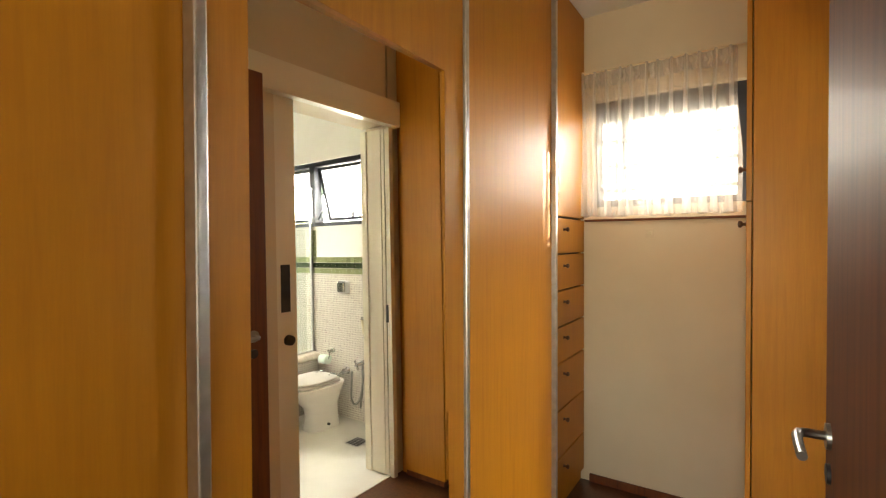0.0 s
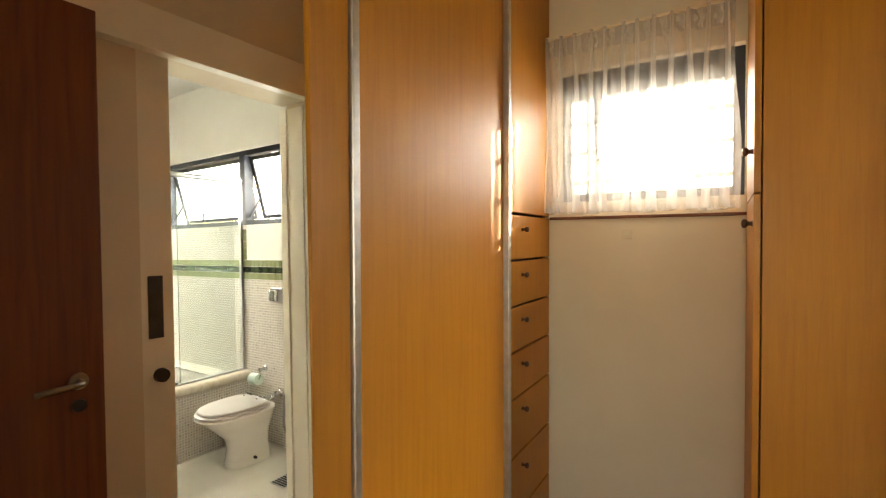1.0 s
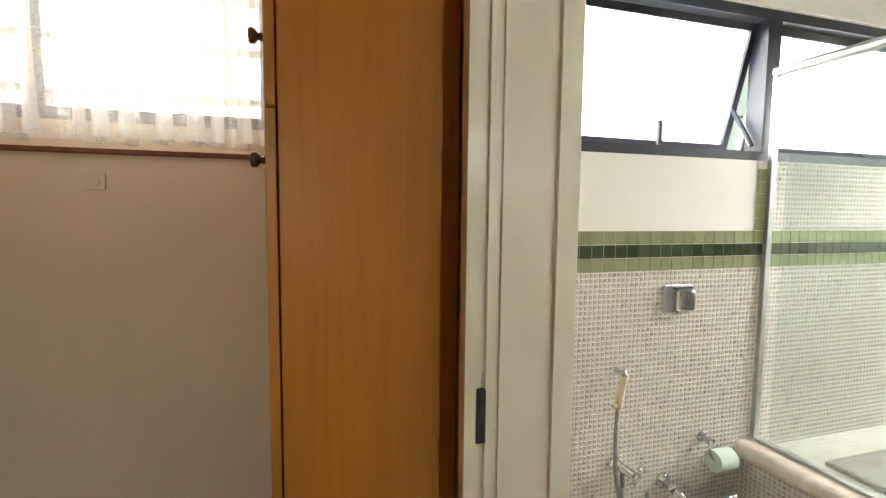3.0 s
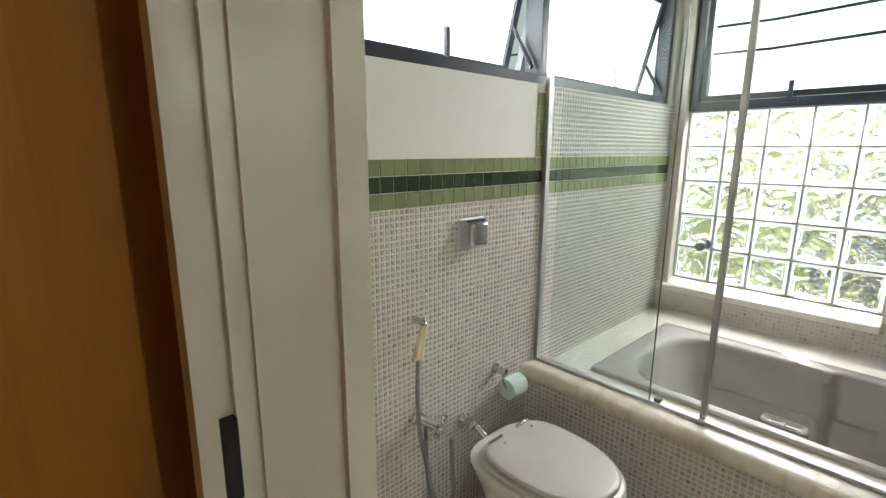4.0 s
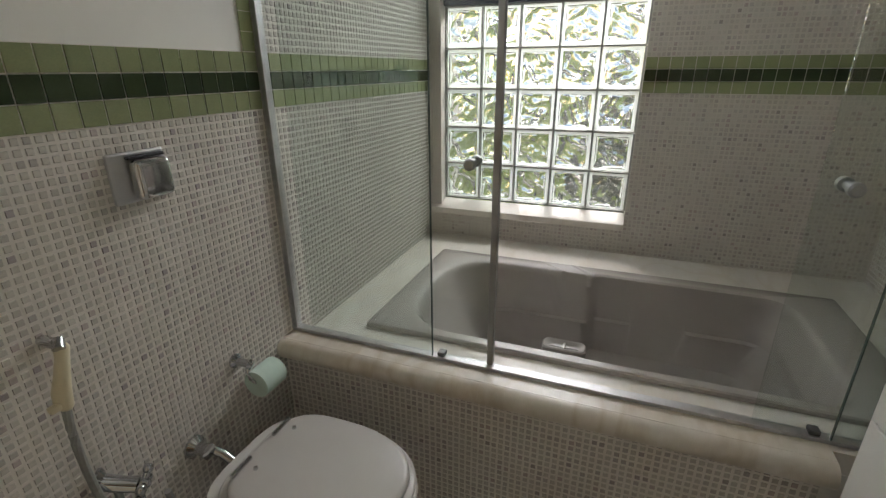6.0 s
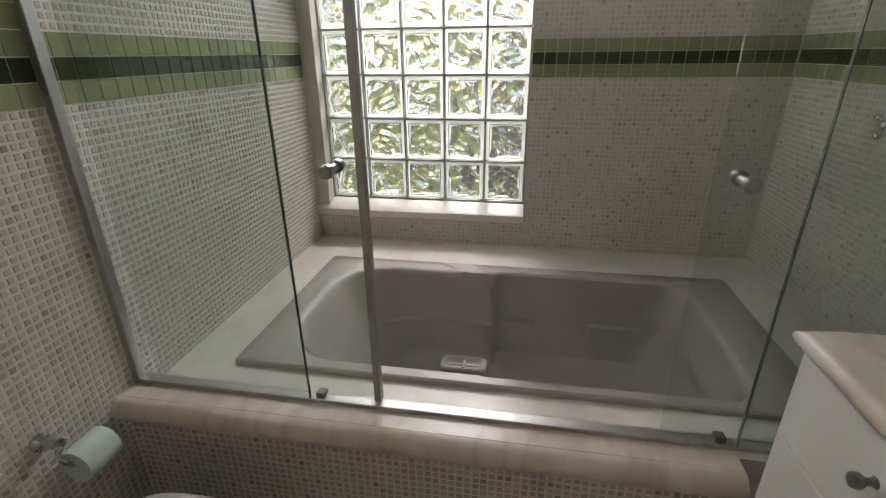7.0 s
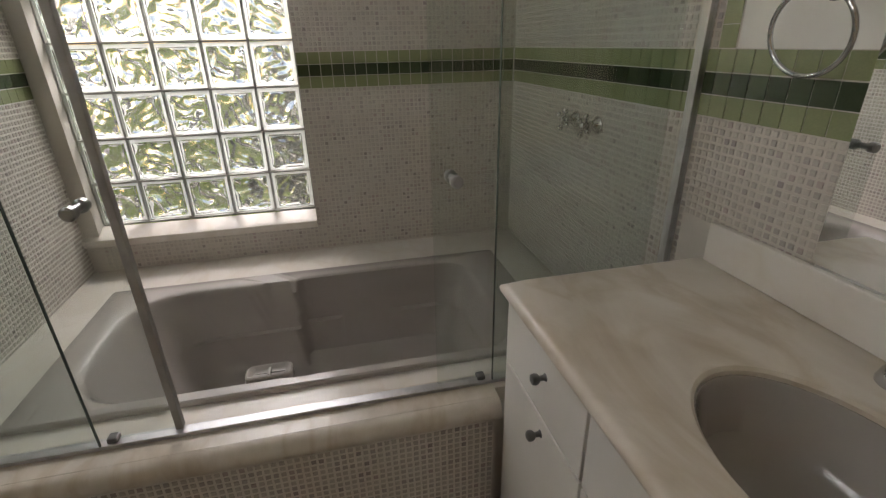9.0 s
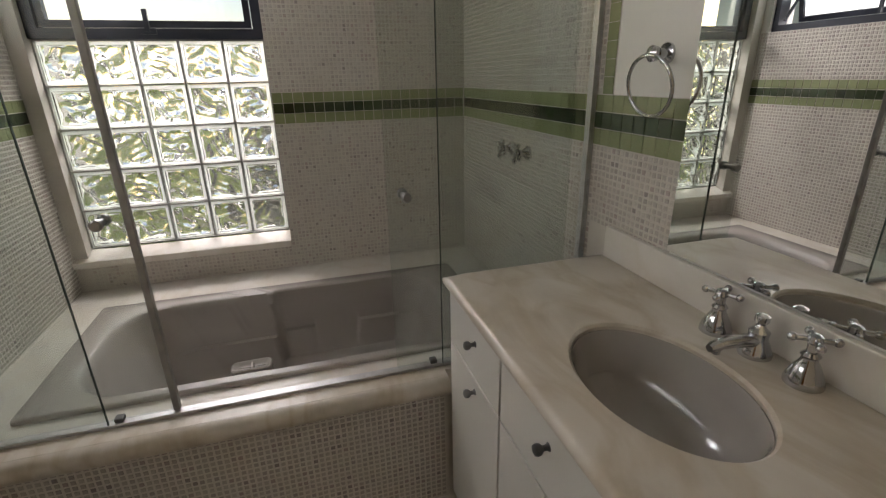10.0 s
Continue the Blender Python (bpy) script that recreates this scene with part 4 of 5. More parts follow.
# ---- bathroom: wall fittings ----
fv = thing("flush_valve", (1.80, Y_OUT, 1.17), "square chrome flush valve plate with a rounded button", "flush valve")
part("plate", one_box(1.727, 1.862, Y_OUT - 0.012, Y_OUT - 0.001, 1.118, 1.228, 0.005), SATIN, fv)
button = part("button", one_box(1.765, 1.852, Y_OUT - 0.046, Y_OUT - 0.0125, 1.124, 1.212, 0.014, 4), CHROME, fv, "rounded chrome button", True)
# black strip, paints the dark shade line along the button's top edge
part("painted_gap_shade", one_box(1.765, 1.852, Y_OUT - 0.026, Y_OUT - 0.0122, 1.2125, 1.22, 0.002), DULL, button)

hs = thing("bidet_spray", (1.536, Y_OUT, 0.7), "yellowed plastic bidet spray on a grey hose", "bidet spray")
part("hook", tube(bmesh.new(), [(1.526, Y_OUT - 0.002, 0.908), (1.526, 2.189, 0.908), (1.523, 2.171, 0.918), (1.516, 2.161, 0.908)], 0.011, 10), CHROME, hs, "chrome wall hook", True)
part("handle", loft(bmesh.new(), [[(1.519 + 0.014 * w * math.cos(a) + dx, 2.174 + 0.017 * w * math.sin(a), z - 0.017) for a in [2 * math.pi * k / 16 for k in range(16)]]
                                  for z, w, dx in ((0.797, 0.7, -0.016), (0.805, 1.1, -0.018), (0.835, 1.15, -0.015), (0.865, 0.95, -0.006), (0.9, 0.85, 0.004), (0.92, 0.9, 0.008), (0.93, 0.5, 0.009))]), CREAMPLASTIC, hs, "", True)
part("trigger", one_box(1.472, 1.500, 2.161, 2.177, 0.789, 0.803, 0.004), CREAMPLASTIC, hs, "", True)
HOSE = mottled("grey_hose", (0.26, 0.26, 0.25), (0.36, 0.36, 0.34), 60, 0.4, 0.5, bump=0.4, fine=500)
hose = [(1.503, 2.174, 0.8), (1.498, 2.174, 0.72), (1.502, 2.179, 0.62), (1.518, 2.189, 0.5), (1.551, 2.189, 0.35), (1.576, 2.179, 0.22), (1.616, 2.159, 0.17), (1.641, 2.144, 0.22), (1.631, 2.139, 0.33), (1.621, 2.134, 0.42), (1.616, 2.134, 0.47)]
fine = []
for a, b, c, d in zip([hose[0]] + hose, hose, hose[1:], hose[2:] + [hose[-1]]):
    for k in range(5):
        t = k / 5
        fine.append(tuple(0.5 * (2 * q + (r - p) * t + (2 * p - 5 * q + 4 * r - s) * t * t + (3 * q - p - 3 * r + s) * t ** 3) for p, q, r, s in zip(a, b, c, d)))
part("hose", tube(bmesh.new(), fine, 0.0085, 8), HOSE, hs, "grey braided hose", True)


def cross_valve(name, label, place, way, stem, arm, r=0.007, group=""):
    """A tap: wall rose, stem, and a cross handle of four arms with ball ends."""
    w = Vector(way).normalized()
    base = Vector(place)
    v = thing(name, place, label, "tap", group)
    part("rose", lathe(bmesh.new(), [(0.03, 0), (0.03, 0.006), (0.018, 0.018), (0.014, stem * 0.8), (0.017, stem)], Matrix.Translation(base) @ axis_to(w), 20), CHROME, v, "", True)
    u = w.orthogonal().normalized()
    q = w.cross(u)
    turn = radians(20)
    u, q = u * math.cos(turn) + q * math.sin(turn), q * math.cos(turn) - u * math.sin(turn)
    hub = base + w * (stem + 0.012)
    hd = part("cross_handle", lathe(bmesh.new(), [(0.012, stem), (0.016, stem + 0.008), (0.014, stem + 0.02), (0.006, stem + 0.026)], Matrix.Translation(base) @ axis_to(w), 16), CHROME, v, "", True)
    for d in (u, -u, q, -q):
        bm = rod(bmesh.new(), hub + d * 0.008, hub + d * arm, r * 0.65, r * 0.8, 10)
        ball(bm, hub + d * arm, r * 1.15)
        part("arm", bm, CHROME, hd, "", True)
    return v


cross_valve("stop_valve", "chrome stop valve for the bidet spray hose", (1.53, Y_OUT - 0.001, 0.545), (0.75, -1, -0.45), 0.085, 0.034, 0.01)
sv = bpy.data.objects["stop_valve"]
part("valve_body", rod(bmesh.new(), (1.53, Y_OUT - 0.012, 0.541), (1.572, Y_OUT - 0.068, 0.516), 0.017, 0.015, 16), CHROME, sv, "", True)
part("supply_hose", tube(bmesh.new(), [(1.55, 2.194, 0.525), (1.548, 2.189, 0.46), (1.552, 2.191, 0.36), (1.57, 2.199, 0.25), (1.6, 2.214, 0.16), (1.62, 2.227, 0.12)], 0.0085, 8), HOSE, sv, "grey braided hose", True)
for x in (2.832, 2.676):
    cross_valve("shower_valve", "chrome shower valve with a cross handle on the mosaic wall", (x, Y_VANITY + 0.004, 1.19), (0, 1, 0), 0.045, 0.036, 0.0095, "shower valves")

tp = thing("toilet_paper_holder", (2.0, Y_OUT, 0.57), "chrome holder with a pale green roll of toilet paper", "paper holder")
part("mount", lathe(bmesh.new(), [(0.022, 0), (0.022, 0.008), (0.012, 0.016), (0.012, 0.05), (0.016, 0.06), (0.006, 0.066)], Matrix.Translation((1.955, Y_OUT - 0.001, 0.588)) @ axis_to((0, -1, 0)), 20), CHROME, tp, "", True)
part("arm", tube(bmesh.new(), [(1.955, 2.179, 0.588), (1.945, 2.174, 0.565), (1.95, 2.171, 0.54), (1.97, 2.169, 0.51), (2.06, 2.169, 0.51)], 0.006, 10), CHROME, tp, "", True)
part("roll", lathe(bmesh.new(), [(0.02, 0), (0.043, 0.001), (0.044, 0.045), (0.043, 0.089), (0.02, 0.09)], Matrix.Translation((1.963, 2.169, 0.51)) @ axis_to((1, 0, 0)), 32), PAPER, tp, "pale green paper roll", True)

hk = thing("robe_hook", (1.26, Y_OUT, 1.56), "chrome robe hook on the white plaster wall", "hook")
part("rose", lathe(bmesh.new(), [(0.03, 0), (0.03, 0.006), (0.02, 0.014), (0.014, 0.04), (0.018, 0.05), (0.006, 0.056)], Matrix.Translation((1.19, Y_OUT - 0.001, 1.62)) @ axis_to((0, -1, 0)), 24), NICKEL, hk, "", True)
part("hook", tube(bmesh.new(), [(1.19, 2.194, 1.615), (1.195, 2.181, 1.58), (1.2, 2.164, 1.55), (1.21, 2.144, 1.528), (1.222, 2.127, 1.53), (1.23, 2.119, 1.555), (1.232, 2.117, 1.575)], 0.0095, 10), NICKEL, hk, "", True)

tr = thing("towel_ring", (1.92, Y_VANITY, 1.543), "chrome towel ring hanging on the vanity wall", "towel ring")
part("mount", lathe(bmesh.new(), [(0.026, 0), (0.026, 0.007), (0.014, 0.012), (0.012, 0.03), (0.018, 0.036), (0.02, 0.05), (0.01, 0.058)], Matrix.Translation((1.935, Y_VANITY + 0.001, 1.543)) @ axis_to((0, 1, 0)), 24), CHROME, tr, "", True)
part("ring", tube(bmesh.new(), [(1.93 + 0.082 * math.sin(2 * math.pi * k / 40), Y_VANITY + 0.05 + 0.012 * math.cos(2 * math.pi * k / 40), 1.466 + 0.074 * math.cos(2 * math.pi * k / 40)) for k in range(40)], 0.005, 10, True), CHROME, tr, "", True)

grate = thing("floor_drain", (1.32, 1.9, 0.004), "dark square floor drain grate in the bathroom floor", "drain")
part("frame", bar := side_frame(1.83, 1.97, 0.0045, 0.0075, 1.25, 1.39, 0.001), ALU, grate)
for k in range(6):
    part("slat", one_box(1.256, 1.384, 1.84 + 0.021 * k, 1.853 + 0.021 * k, 0.0045, 0.0085, 0.001), DULL, grate)

# ---- bathroom: vanity ----
VX0, VX1, VY = 0.98, 2.082, 0.688
CTOP = 0.943
BC = (1.488, 0.452, 0.215, 0.148)     # basin: centre and half axes
van = thing("vanity_cabinet", (1.5, 0.4, 0), "white laminate vanity cabinet with drawers and grey knobs", "vanity")
panels(van, CABINET, ("bottom_panel", (VX0, VX1 - 0.001, Y_VANITY + 0.004, VY - 0.022, 0.1005, 0.12)), ("side_panel", (VX1, VX1 + 0.018, Y_VANITY + 0.004, VY - 0.002, 0.1005, 0.9)),
       ("side_panel", (VX0, VX0 + 0.018, Y_VANITY + 0.004, VY - 0.022, 0.1205, 0.9)), ("divider", (1.707, 1.725, Y_VANITY + 0.021, VY - 0.046, 0.1205, 0.9)),
       ("back_panel", (VX0 + 0.019, VX1 - 0.001, Y_VANITY + 0.004, Y_VANITY + 0.02, 0.1205, 0.9)), ("front_rail", (VX0 + 0.019, VX1 - 0.001, VY - 0.045, VY - 0.022, 0.87, 0.9)))
part("plinth", one_box(VX0 + 0.02, VX1 - 0.01, Y_VANITY + 0.02, VY - 0.06, 0.004, 0.1), CABINET, van)
GREYKNOB = mottled("grey_rubber_knob", (0.14, 0.14, 0.145), (0.22, 0.22, 0.225), 20, 0.35, 0.7, bump=0.05)
for x0, x1, z0, z1, knobs in ((1.7195, 2.099, 0.725, 0.896, ((1.88, 0.834),)), (1.7195, 2.099, 0.11, 0.719, ((1.882, 0.681),)),
                              (1.262, 1.7105, 0.725, 0.896, ((1.486, 0.842),)), (1.262, 1.484, 0.11, 0.719, ((1.455, 0.6),)), (1.488, 1.7105, 0.11, 0.719, ((1.517, 0.6),)), (0.985, 1.257, 0.11, 0.896, ((1.23, 0.6),))):
    f = part("drawer_front", one_box(x0, x1, VY - 0.02, VY, z0, z1, 0.002), CABINET, van)
    for x, z in knobs:
        wood_knob(f, (x, VY, z), (0, 1, 0), 0.0125, GREYKNOB)


def counter_slab():
    """Slab with an oval hole and a half-round front and end edge."""
    bm, n = bmesh.new(), 64
    x0, x1, y0, y1 = VX0 - 0.025, 2.112, Y_VANITY + 0.003, 0.708
    r = 0.018
    corners = [math.atan2(y - BC[1], x - BC[0]) for x, y in ((x1, y1), (x0, y1), (x0, y0), (x1, y0))]
    angles = sorted([2 * math.pi * k / n - math.pi for k in range(n)] + corners)

    def edge_point(a, inset):
        c, s = math.cos(a), math.sin(a)
        ts = []
        if abs(c) > 1e-9:
            ts.append(((x1 - inset if c > 0 else x0) - BC[0]) / c)
        if abs(s) > 1e-9:
            ts.append(((y1 - inset if s > 0 else y0) - BC[1]) / s)
        t = min(t for t in ts if t > 0)
        return BC[0] + t * c, BC[1] + t * s

    rows = []
    hole = lambda g, z: [(BC[0] + (BC[2] + g) * math.cos(a), BC[1] + (BC[3] + g) * math.sin(a), z) for a in angles]
    rows.append(hole(0.0, CTOP - 0.036))
    rows.append(hole(0.0, CTOP - 0.006))
    rows.append(hole(0.006, CTOP))
    for k in range(7):
        b = radians(90 - 30 * k)
        rows.append([(*edge_point(a, r - r * math.cos(b)), CTOP - r + r * math.sin(b)) for a in angles])
    loft(bm, rows, False)
    last, first = rows[-1], rows[0]
    bm.verts.ensure_lookup_table()
    m = len(angles)
    tot = len(bm.verts)
    for k in range(m):
        q = (k + 1) % m
        bm.faces.new((bm.verts[k], bm.verts[q], bm.verts[tot - m + q], bm.verts[tot - m + k]))
    return bm


top = thing("vanity_counter", (1.5, 0.42, CTOP), "beige marble vanity counter with a rounded front edge", "countertop")
part("slab", counter_slab(), STONE, top, "", True)
part("backsplash", one_box(VX0 - 0.025, 2.085, Y_VANITY + 0.004, Y_VANITY + 0.022, CTOP + 0.001, CTOP + 0.102, 0.003), PALE_STONE, top, "pale marble backsplash")
sink = thing("wash_basin", (BC[0], BC[1], CTOP - 0.1), "oval grey ceramic basin set under the marble counter", "basin")
rows = []
for g, z in ((0.006, -0.0365), (-0.0008, -0.036), (-0.0012, -0.014), (-0.004, -0.013), (-0.007, -0.02), (-0.012, -0.06), (-0.028, -0.115), (-0.055, -0.145), (-0.09, -0.165), (-0.12, -0.172), (-0.135, -0.174)):
    rows.append([(BC[0] + (BC[2] + g * (1.4 if g < -0.05 else 1)) * math.cos(2 * math.pi * k / 56), BC[1] + max(0.012, BC[3] + g) * math.sin(2 * math.pi * k / 56), CTOP + z) for k in range(56)])
bm = loft(bmesh.new(), rows, False)
bm.faces.new([bm.verts[len(bm.verts) - 56 + k] for k in range(56) if bm.verts.ensure_lookup_table() is None])
part("bowl", bm, BASIN, sink, "", True)
part("drain_ring", lathe(bmesh.new(), [(0.026, 0), (0.026, 0.004), (0.018, 0.005), (0.016, 0.001)], Matrix.Translation((BC[0] - 0.02, BC[1], CTOP - 0.174)), 24), CHROME, sink, "", True)
for x in (1.595, 1.39):
    v = thing("basin_tap", (x, 0.212, CTOP), "chrome basin tap with a bell base and cross handle", "tap", "basin taps")
    part("bell", lathe(bmesh.new(), [(0.034, 0.0005), (0.034, 0.006), (0.03, 0.02), (0.022, 0.038), (0.015, 0.05), (0.014, 0.058), (0.017, 0.062), (0.012, 0.068)], Matrix.Translation((x, 0.212, CTOP)), 24), CHROME, v, "", True)
    hd = part("cross_handle", lathe(bmesh.new(), [(0.009, 0.068), (0.01, 0.085), (0.014, 0.09), (0.012, 0.102), (0.005, 0.106)], Matrix.Translation((x, 0.212, CTOP)), 16), CHROME, v, "", True)
    for k in range(4):
        a = radians(90 * k + (25 if x > 1.5 else 50))
        d = Vector((math.cos(a), math.sin(a), 0))
        c = Vector((x, 0.212, CTOP + 0.094))
        bm = rod(bmesh.new(), c + d * 0.01, c + d * 0.034, 0.0045, 0.006, 10)
        ball(bm, c + d * 0.035, 0.0085)
        part("arm", bm, CHROME, hd, "", True)
sp = thing("basin_spout", (1.494, 0.212, CTOP), "low chrome basin spout with a lift knob", "tap")
part("body", lathe(bmesh.new(), [(0.032, 0.0005), (0.032, 0.008), (0.026, 0.022), (0.018, 0.04), (0.02, 0.055), (0.012, 0.062), (0.008, 0.07), (0.014, 0.078), (0.014, 0.09), (0.006, 0.095)], Matrix.Translation((1.494, 0.212, CTOP)), 24), CHROME, sp, "", True)
nose = []
for d, r, z in ((0.0, 0.017, 0.032), (0.025, 0.017, 0.036), (0.055, 0.015, 0.037), (0.085, 0.0135, 0.035), (0.102, 0.013, 0.03), (0.109, 0.009, 0.027)):
    nose.append([(1.494 + d * 0.12 + r * math.cos(2 * math.pi * k / 16), 0.212 + d, CTOP + z + r * 0.85 * math.sin(2 * math.pi * k / 16)) for k in range(16)])
part("nose", loft(bmesh.new(), nose), CHROME, sp, "", True)
part("outlet", rod(bmesh.new(), (1.505, 0.304, CTOP + 0.024), (1.505, 0.304, CTOP + 0.014), 0.009, 0.008, 14), CHROME, sp, "", True)
vm = thing("vanity_mirror", (1.4, Y_VANITY, 1.06), "large frameless mirror above the vanity counter", "mirror")
part("glass", one_box(VX0 - 0.025, 1.829, Y_VANITY + 0.004, Y_VANITY + 0.010, CTOP + 0.108, 2.2), MIRROR, vm)

# ---- outside: ground, unseen sun blockers, hedge, wires ----
structure("ground", one_box(-30, 30, -30, 30, -0.4, -0.35), SOIL, "grassy garden ground outside the house", "ground")
# unseen slab added to cut off high sun at the closet window
structure("roof_sun_blocker", one_box(-1.5, 2.0, 2.51, 3.85, 2.95, 3.07), STUCCO, "unseen pale slab added to cut the sun over the closet window", "eave")
# unseen wall added to block the sun; its slot leaves one narrow beam
structure("backdrop_sun_slot", boxes((3, 4.7, 8, 8.3, -0.35, 7), (4.7, 5.4, 8, 8.3, -0.35, 3.78), (5.4, 9.75, 8, 8.3, -0.35, 6.6)), STUCCO, "unseen pale wall added with a slot that shapes the sunbeam", "house")


def leaf_mass(name, label, x0, x1, y0, y1, z0, z1, count, size, seed, mat=None):
    rng = np.random.default_rng(seed)
    c = np.stack([rng.uniform(x0, x1, count), rng.uniform(y0, y1, count), z0 + (z1 - z0) * rng.uniform(0, 1, count) ** 1.2], 1)
    c[:, 2] *= 0.85 + 0.2 * np.sin(c[:, 1] * 3.1 + c[:, 0] * 2)
    verts, faces = [], []
    for k, p in enumerate(c):
        q = Euler(rng.uniform(-1.4, 1.4, 3)).to_matrix()
        s = size * rng.uniform(0.6, 1.4)
        for u, v, w in ((0, -s, 0), (0.35 * s, 0, 0.08 * s), (0, s, 0), (-0.35 * s, 0, 0.08 * s)):
            verts.append(tuple(Vector(p) + q @ Vector((u, v, w))))
        faces += [(4 * k, 4 * k + 1, 4 * k + 2), (4 * k, 4 * k + 2, 4 * k + 3)]
    me = bpy.data.meshes.new(name)
    me.from_pydata(verts, [], faces)
    me.materials.append(mat or LEAF)
    return tagged(new(name, me), label, "shrub", kind="stuff")


leaf_mass("garden_hedge", "sunlit yellow green leafy garden hedge beyond the glass blocks", 6.0, 7.0, -0.6, 5.0, -0.3, 1.75, 2600, 0.13, 3)
DARK_LEAF = mottled("dark_shrub_leaf", (0.015, 0.022, 0.012), (0.04, 0.055, 0.025), 9, 0.4, bump=0.1)
leaf_mass("garden_shrub", "dark green leafy shrub standing close outside the glass blocks", 4.05, 4.4, 1.12, 1.42, -0.35, 1.62, 800, 0.07, 8, DARK_LEAF)
line = thing("utility_line", (8.5, 1.5, -0.35), "dark overhead wires strung between two poles beyond the garden", "power line")
for y in (-5, 8):
    part("pole", rod(bmesh.new(), (8.5, y, -0.35), (8.5, y, 4.2), 0.1, 0.07, 14), STUCCO, line, "", True)
for z in (2.68, 3.05):
    part("wire", tube(bmesh.new(), [(8.5, -5, z + 0.5), (8.5, -1, z + 0.25), (8.5, 3, z + 0.15), (8.5, 8, z + 0.3)], 0.02, 6), DULL, line, "", True)

# ---- green border tiles, a child of each wall ----
walls = {n: bpy.data.objects[n] for n in ("wall_outside", "wall_tub", "wall_vanity", "wall_tub_front")}


def small_tile(w, h, d, name, mat, bevel=0.0012):
    """A tile in its own axes: x along the wall, y out of it, z up."""
    me = link_mesh(name, one_box(-w / 2, w / 2, 0, d, -h / 2, h / 2), mat)
    data = me.data
    bpy.data.objects.remove(me)
    return data


GP = 0.0503
pale = small_tile(0.0478, 0.0485, 0.0022, "border_tile", PALE_GREEN)
dark = small_tile(0.0478, 0.0485, 0.0022, "border_tile", DARK_GREEN)


def lay(mesh, wall, place, turn):
    ob = new("border_tile", mesh)
    ob.location, ob.rotation_euler, ob.parent = place, (0, 0, radians(turn)), walls[wall]


def border(wall, a0, a1, at, turn, along):
    count = int((a1 - a0) / GP)
    step = (a1 - a0) / count
    for r, mesh in enumerate((pale, dark, pale)):
        z = (BAND[r] + BAND[r + 1]) / 2
        for k in range(count):
            a = a0 + step * (k + 0.5)
            lay(mesh, wall, (a, at, z) if along == "x" else (at, a, z), turn)


border("wall_outside", X_BATH + 0.002, X_TUB - 0.004, Y_OUT - 0.002, 180, "x")
border("wall_vanity", 1.831, X_TUB - 0.004, Y_VANITY + 0.002, 0, "x")
border("wall_tub", Y_VANITY + 0.01, TW[0], X_TUB - 0.002, 90, "y")
for k in range(17):
    lay(pale, "wall_vanity", (2.167, Y_VANITY + 0.002, BAND[3] + 0.0255 + 0.05 * k), 0)
for k in range(5):
    lay(pale, "wall_outside", (2.197, Y_OUT - 0.002, BAND[3] + 0.0255 + 0.05 * k), 180)

# ---- mosaic: grout bed and tiles ----


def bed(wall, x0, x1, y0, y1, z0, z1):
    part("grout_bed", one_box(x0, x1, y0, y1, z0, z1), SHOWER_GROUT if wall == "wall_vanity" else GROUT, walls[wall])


bed("wall_outside", X_BATH, X_TUB, Y_OUT - 0.002, Y_OUT, 0.004, BAND[3])
bed("wall_outside", 2.1715, X_TUB, Y_OUT - 0.002, Y_OUT, BAND[3] + 0.0001, BW[2])
bed("wall_vanity", 1.829, X_TUB, Y_VANITY, Y_VANITY + 0.002, DECK, BAND[3])
bed("wall_vanity", 2.141, X_TUB, Y_VANITY, Y_VANITY + 0.002, BAND[3] + 0.0001, TOP)


def tile_centres(a0, a1, z0, z1):
    na, nz = max(1, round((a1 - a0) / MOSAIC_PITCH)), max(1, round((z1 - z0) / MOSAIC_PITCH))
    a = a0 + (np.arange(na) + 0.5) * (a1 - a0) / na
    z = z0 + (np.arange(nz) + 0.5) * (z1 - z0) / nz
    return np.stack(np.meshgrid(a, z), -1).reshape(-1, 2)


def joined_tiles(wall, centres, frame_of, seed):
    """Many small tiles as one mesh: a raised square with sloped sides each."""
    rng = np.random.default_rng(seed)
    h, d = MOSAIC_TILE / 2, 0.0018
    count = len(centres)
    ring = np.array([(-h, -h), (h, -h), (h, h), (-h, h)])
    top_ring = ring * 0.88
    jitter = rng.normal(0, 0.0004, (count, 1, 2))
    low = centres[:, None, :] + ring[None] + jitter
    high = centres[:, None, :] + top_ring[None] + jitter
    pts = np.concatenate([np.concatenate([low, np.zeros((count, 4, 1))], 2), np.concatenate([high, np.full((count, 4, 1), d) * rng.uniform(0.7, 1.2, (count, 1, 1))], 2)], 1)
    flat = frame_of(pts.reshape(-1, 3))
    base = (np.arange(count) * 8)[:, None, None]
    quad = np.array([(4, 5, 6, 7), (0, 1, 5, 4), (1, 2, 6, 5), (2, 3, 7, 6), (3, 0, 4, 7)])[None]
    me = bpy.data.meshes.new("mosaic_tiles")
    me.from_pydata(flat.tolist(), [], (base + quad).reshape(-1, 4).tolist())
    me.materials.append(MOSAIC)
    ob = new("mosaic_tiles", me)
    ob.parent = walls[wall]
    return tagged(ob, "small beige grey and lilac glass mosaic tiles", kind="stuff")


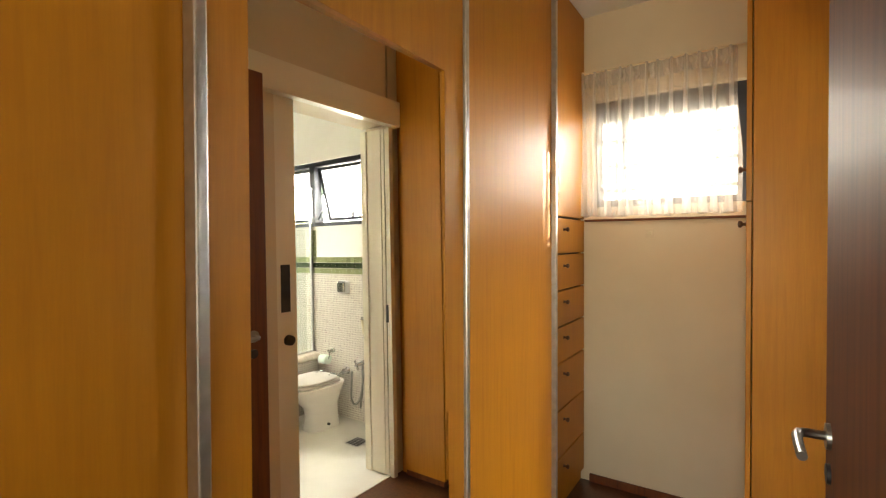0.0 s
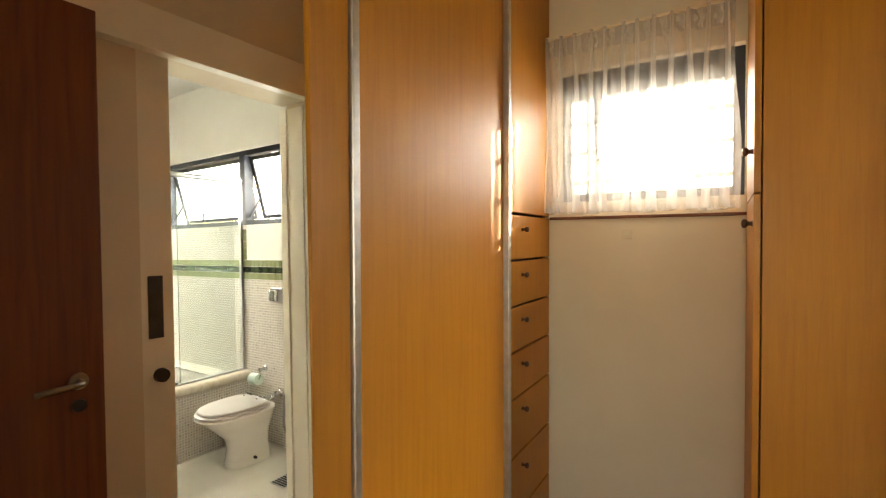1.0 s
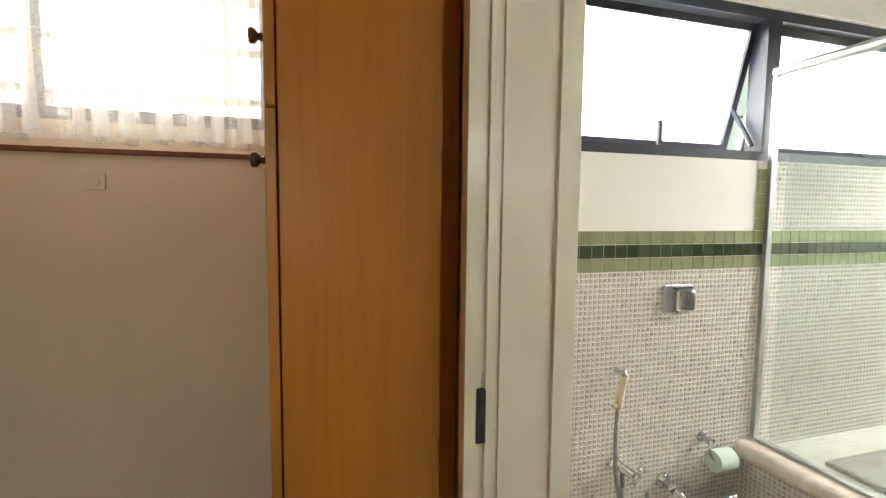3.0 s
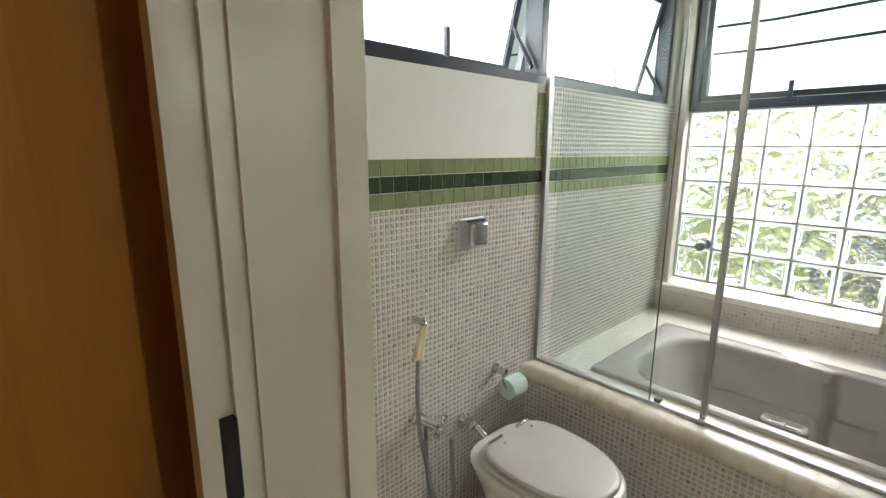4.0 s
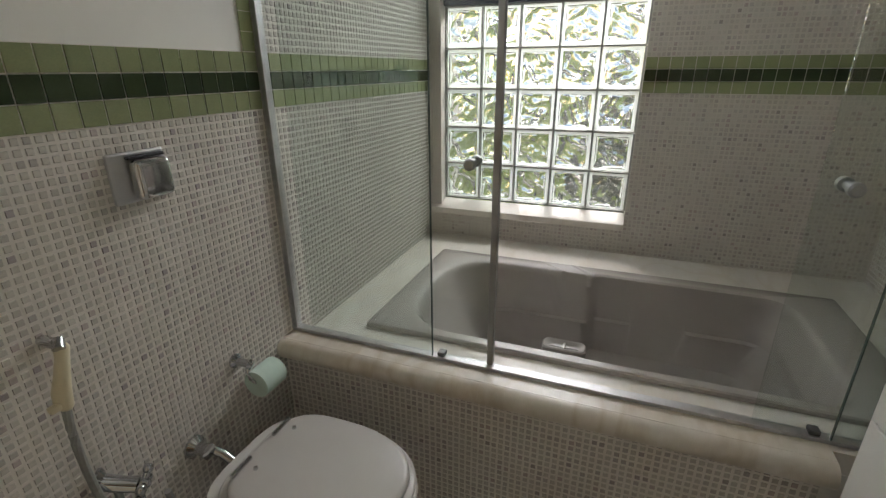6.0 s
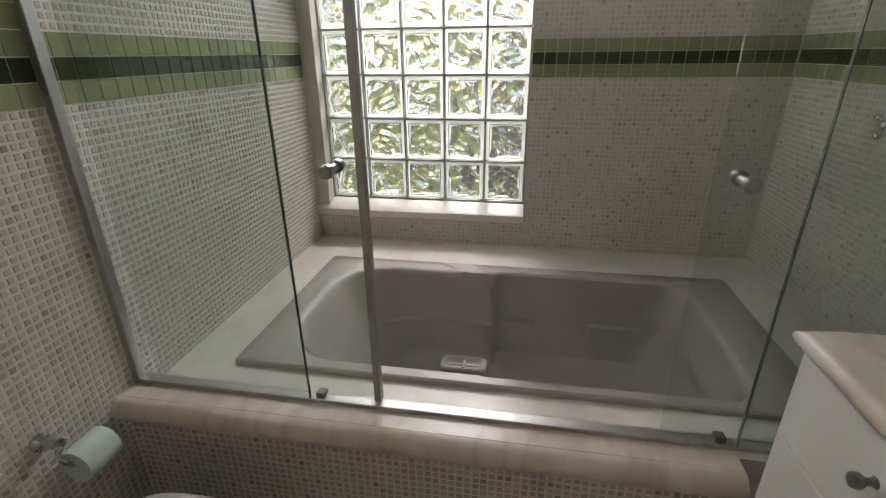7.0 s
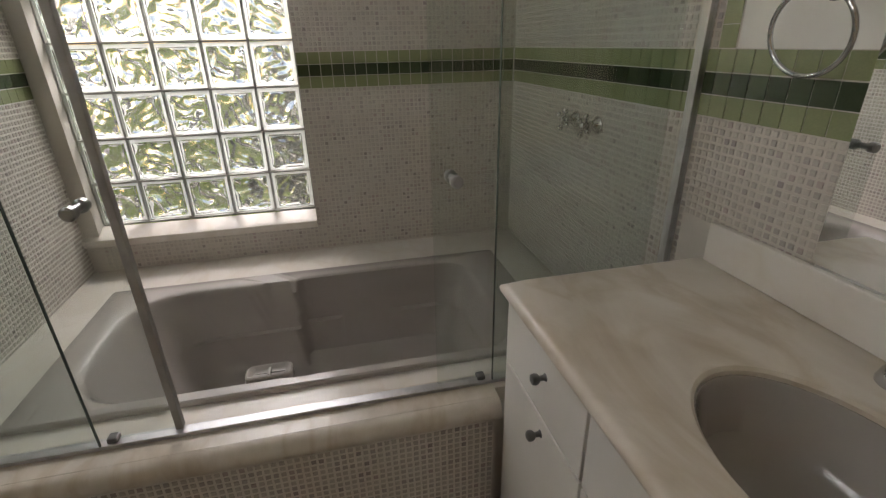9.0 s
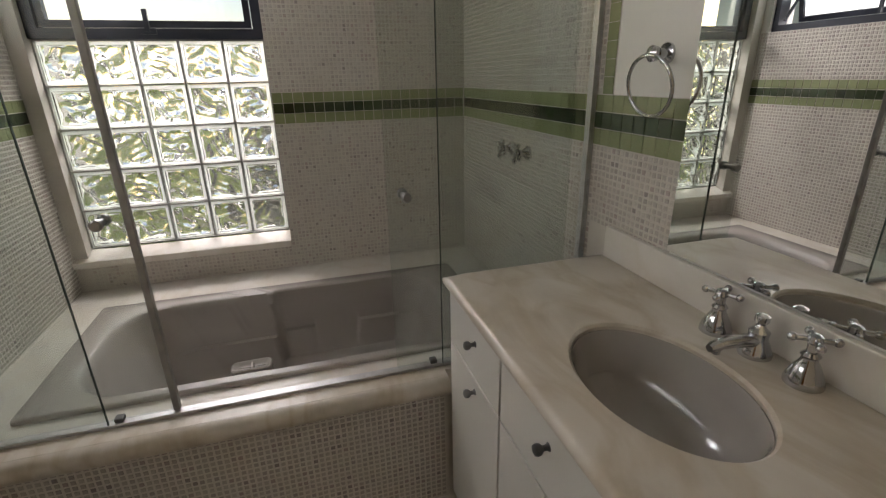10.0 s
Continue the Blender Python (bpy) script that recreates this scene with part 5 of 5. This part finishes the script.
out_frame = lambda p: np.stack([p[:, 0], Y_OUT - 0.002 - p[:, 2], p[:, 1]], 1)
van_frame = lambda p: np.stack([p[:, 0], Y_VANITY + 0.002 + p[:, 2], p[:, 1]], 1)
tub_frame = lambda p: np.stack([X_TUB - p[:, 2], p[:, 0], p[:, 1]], 1)
front_frame = lambda p: np.stack([2.17 - p[:, 2], p[:, 0], p[:, 1]], 1)

lower = tile_centres(X_BATH + 0.015, X_TUB - 0.005, 0.01, BAND[0])
near = (lower[:, 0] > 1.22) & (lower[:, 0] < 1.62) & (lower[:, 1] > 0.99)
joined_tiles("wall_outside", np.concatenate([lower[~near], tile_centres(2.224, X_TUB - 0.005, BAND[3], BW[2])]), out_frame, 1)
joined_tiles("wall_vanity", np.concatenate([tile_centres(1.833, 2.2, 1.03, BAND[0]), tile_centres(2.2, X_TUB - 0.005, DECK + 0.005, BAND[0]), tile_centres(2.195, X_TUB - 0.005, BAND[3], 2.36)]), van_frame, 2)
joined_tiles("wall_tub", np.concatenate([tile_centres(Y_VANITY + 0.01, TW[0], DECK + 0.005, BAND[0]), tile_centres(Y_VANITY + 0.01, TW[0], BAND[3], 2.4), tile_centres(TW[0], TW[1], DECK + 0.005, 0.625)]), tub_frame, 3)
joined_tiles("wall_tub_front", tile_centres(0.69, Y_OUT - 0.01, 0.012, LEDGE - 0.07), front_frame, 4)

hm, dm = MOSAIC_TILE / 2, 0.0018
one = bpy.data.meshes.new("mosaic_tile")
one.from_pydata([(-hm, 0, -hm), (hm, 0, -hm), (hm, 0, hm), (-hm, 0, hm), (-hm * 0.88, -dm, -hm * 0.88), (hm * 0.88, -dm, -hm * 0.88), (hm * 0.88, -dm, hm * 0.88), (-hm * 0.88, -dm, hm * 0.88)], [],
                [(4, 5, 6, 7), (0, 1, 5, 4), (1, 2, 6, 5), (2, 3, 7, 6), (3, 0, 4, 7)])
one.materials.append(MOSAIC_ONE)
for a, z in lower[near]:
    ob = new("mosaic_tile", one)
    ob.location, ob.parent = (a, Y_OUT - 0.002, z), walls["wall_outside"]
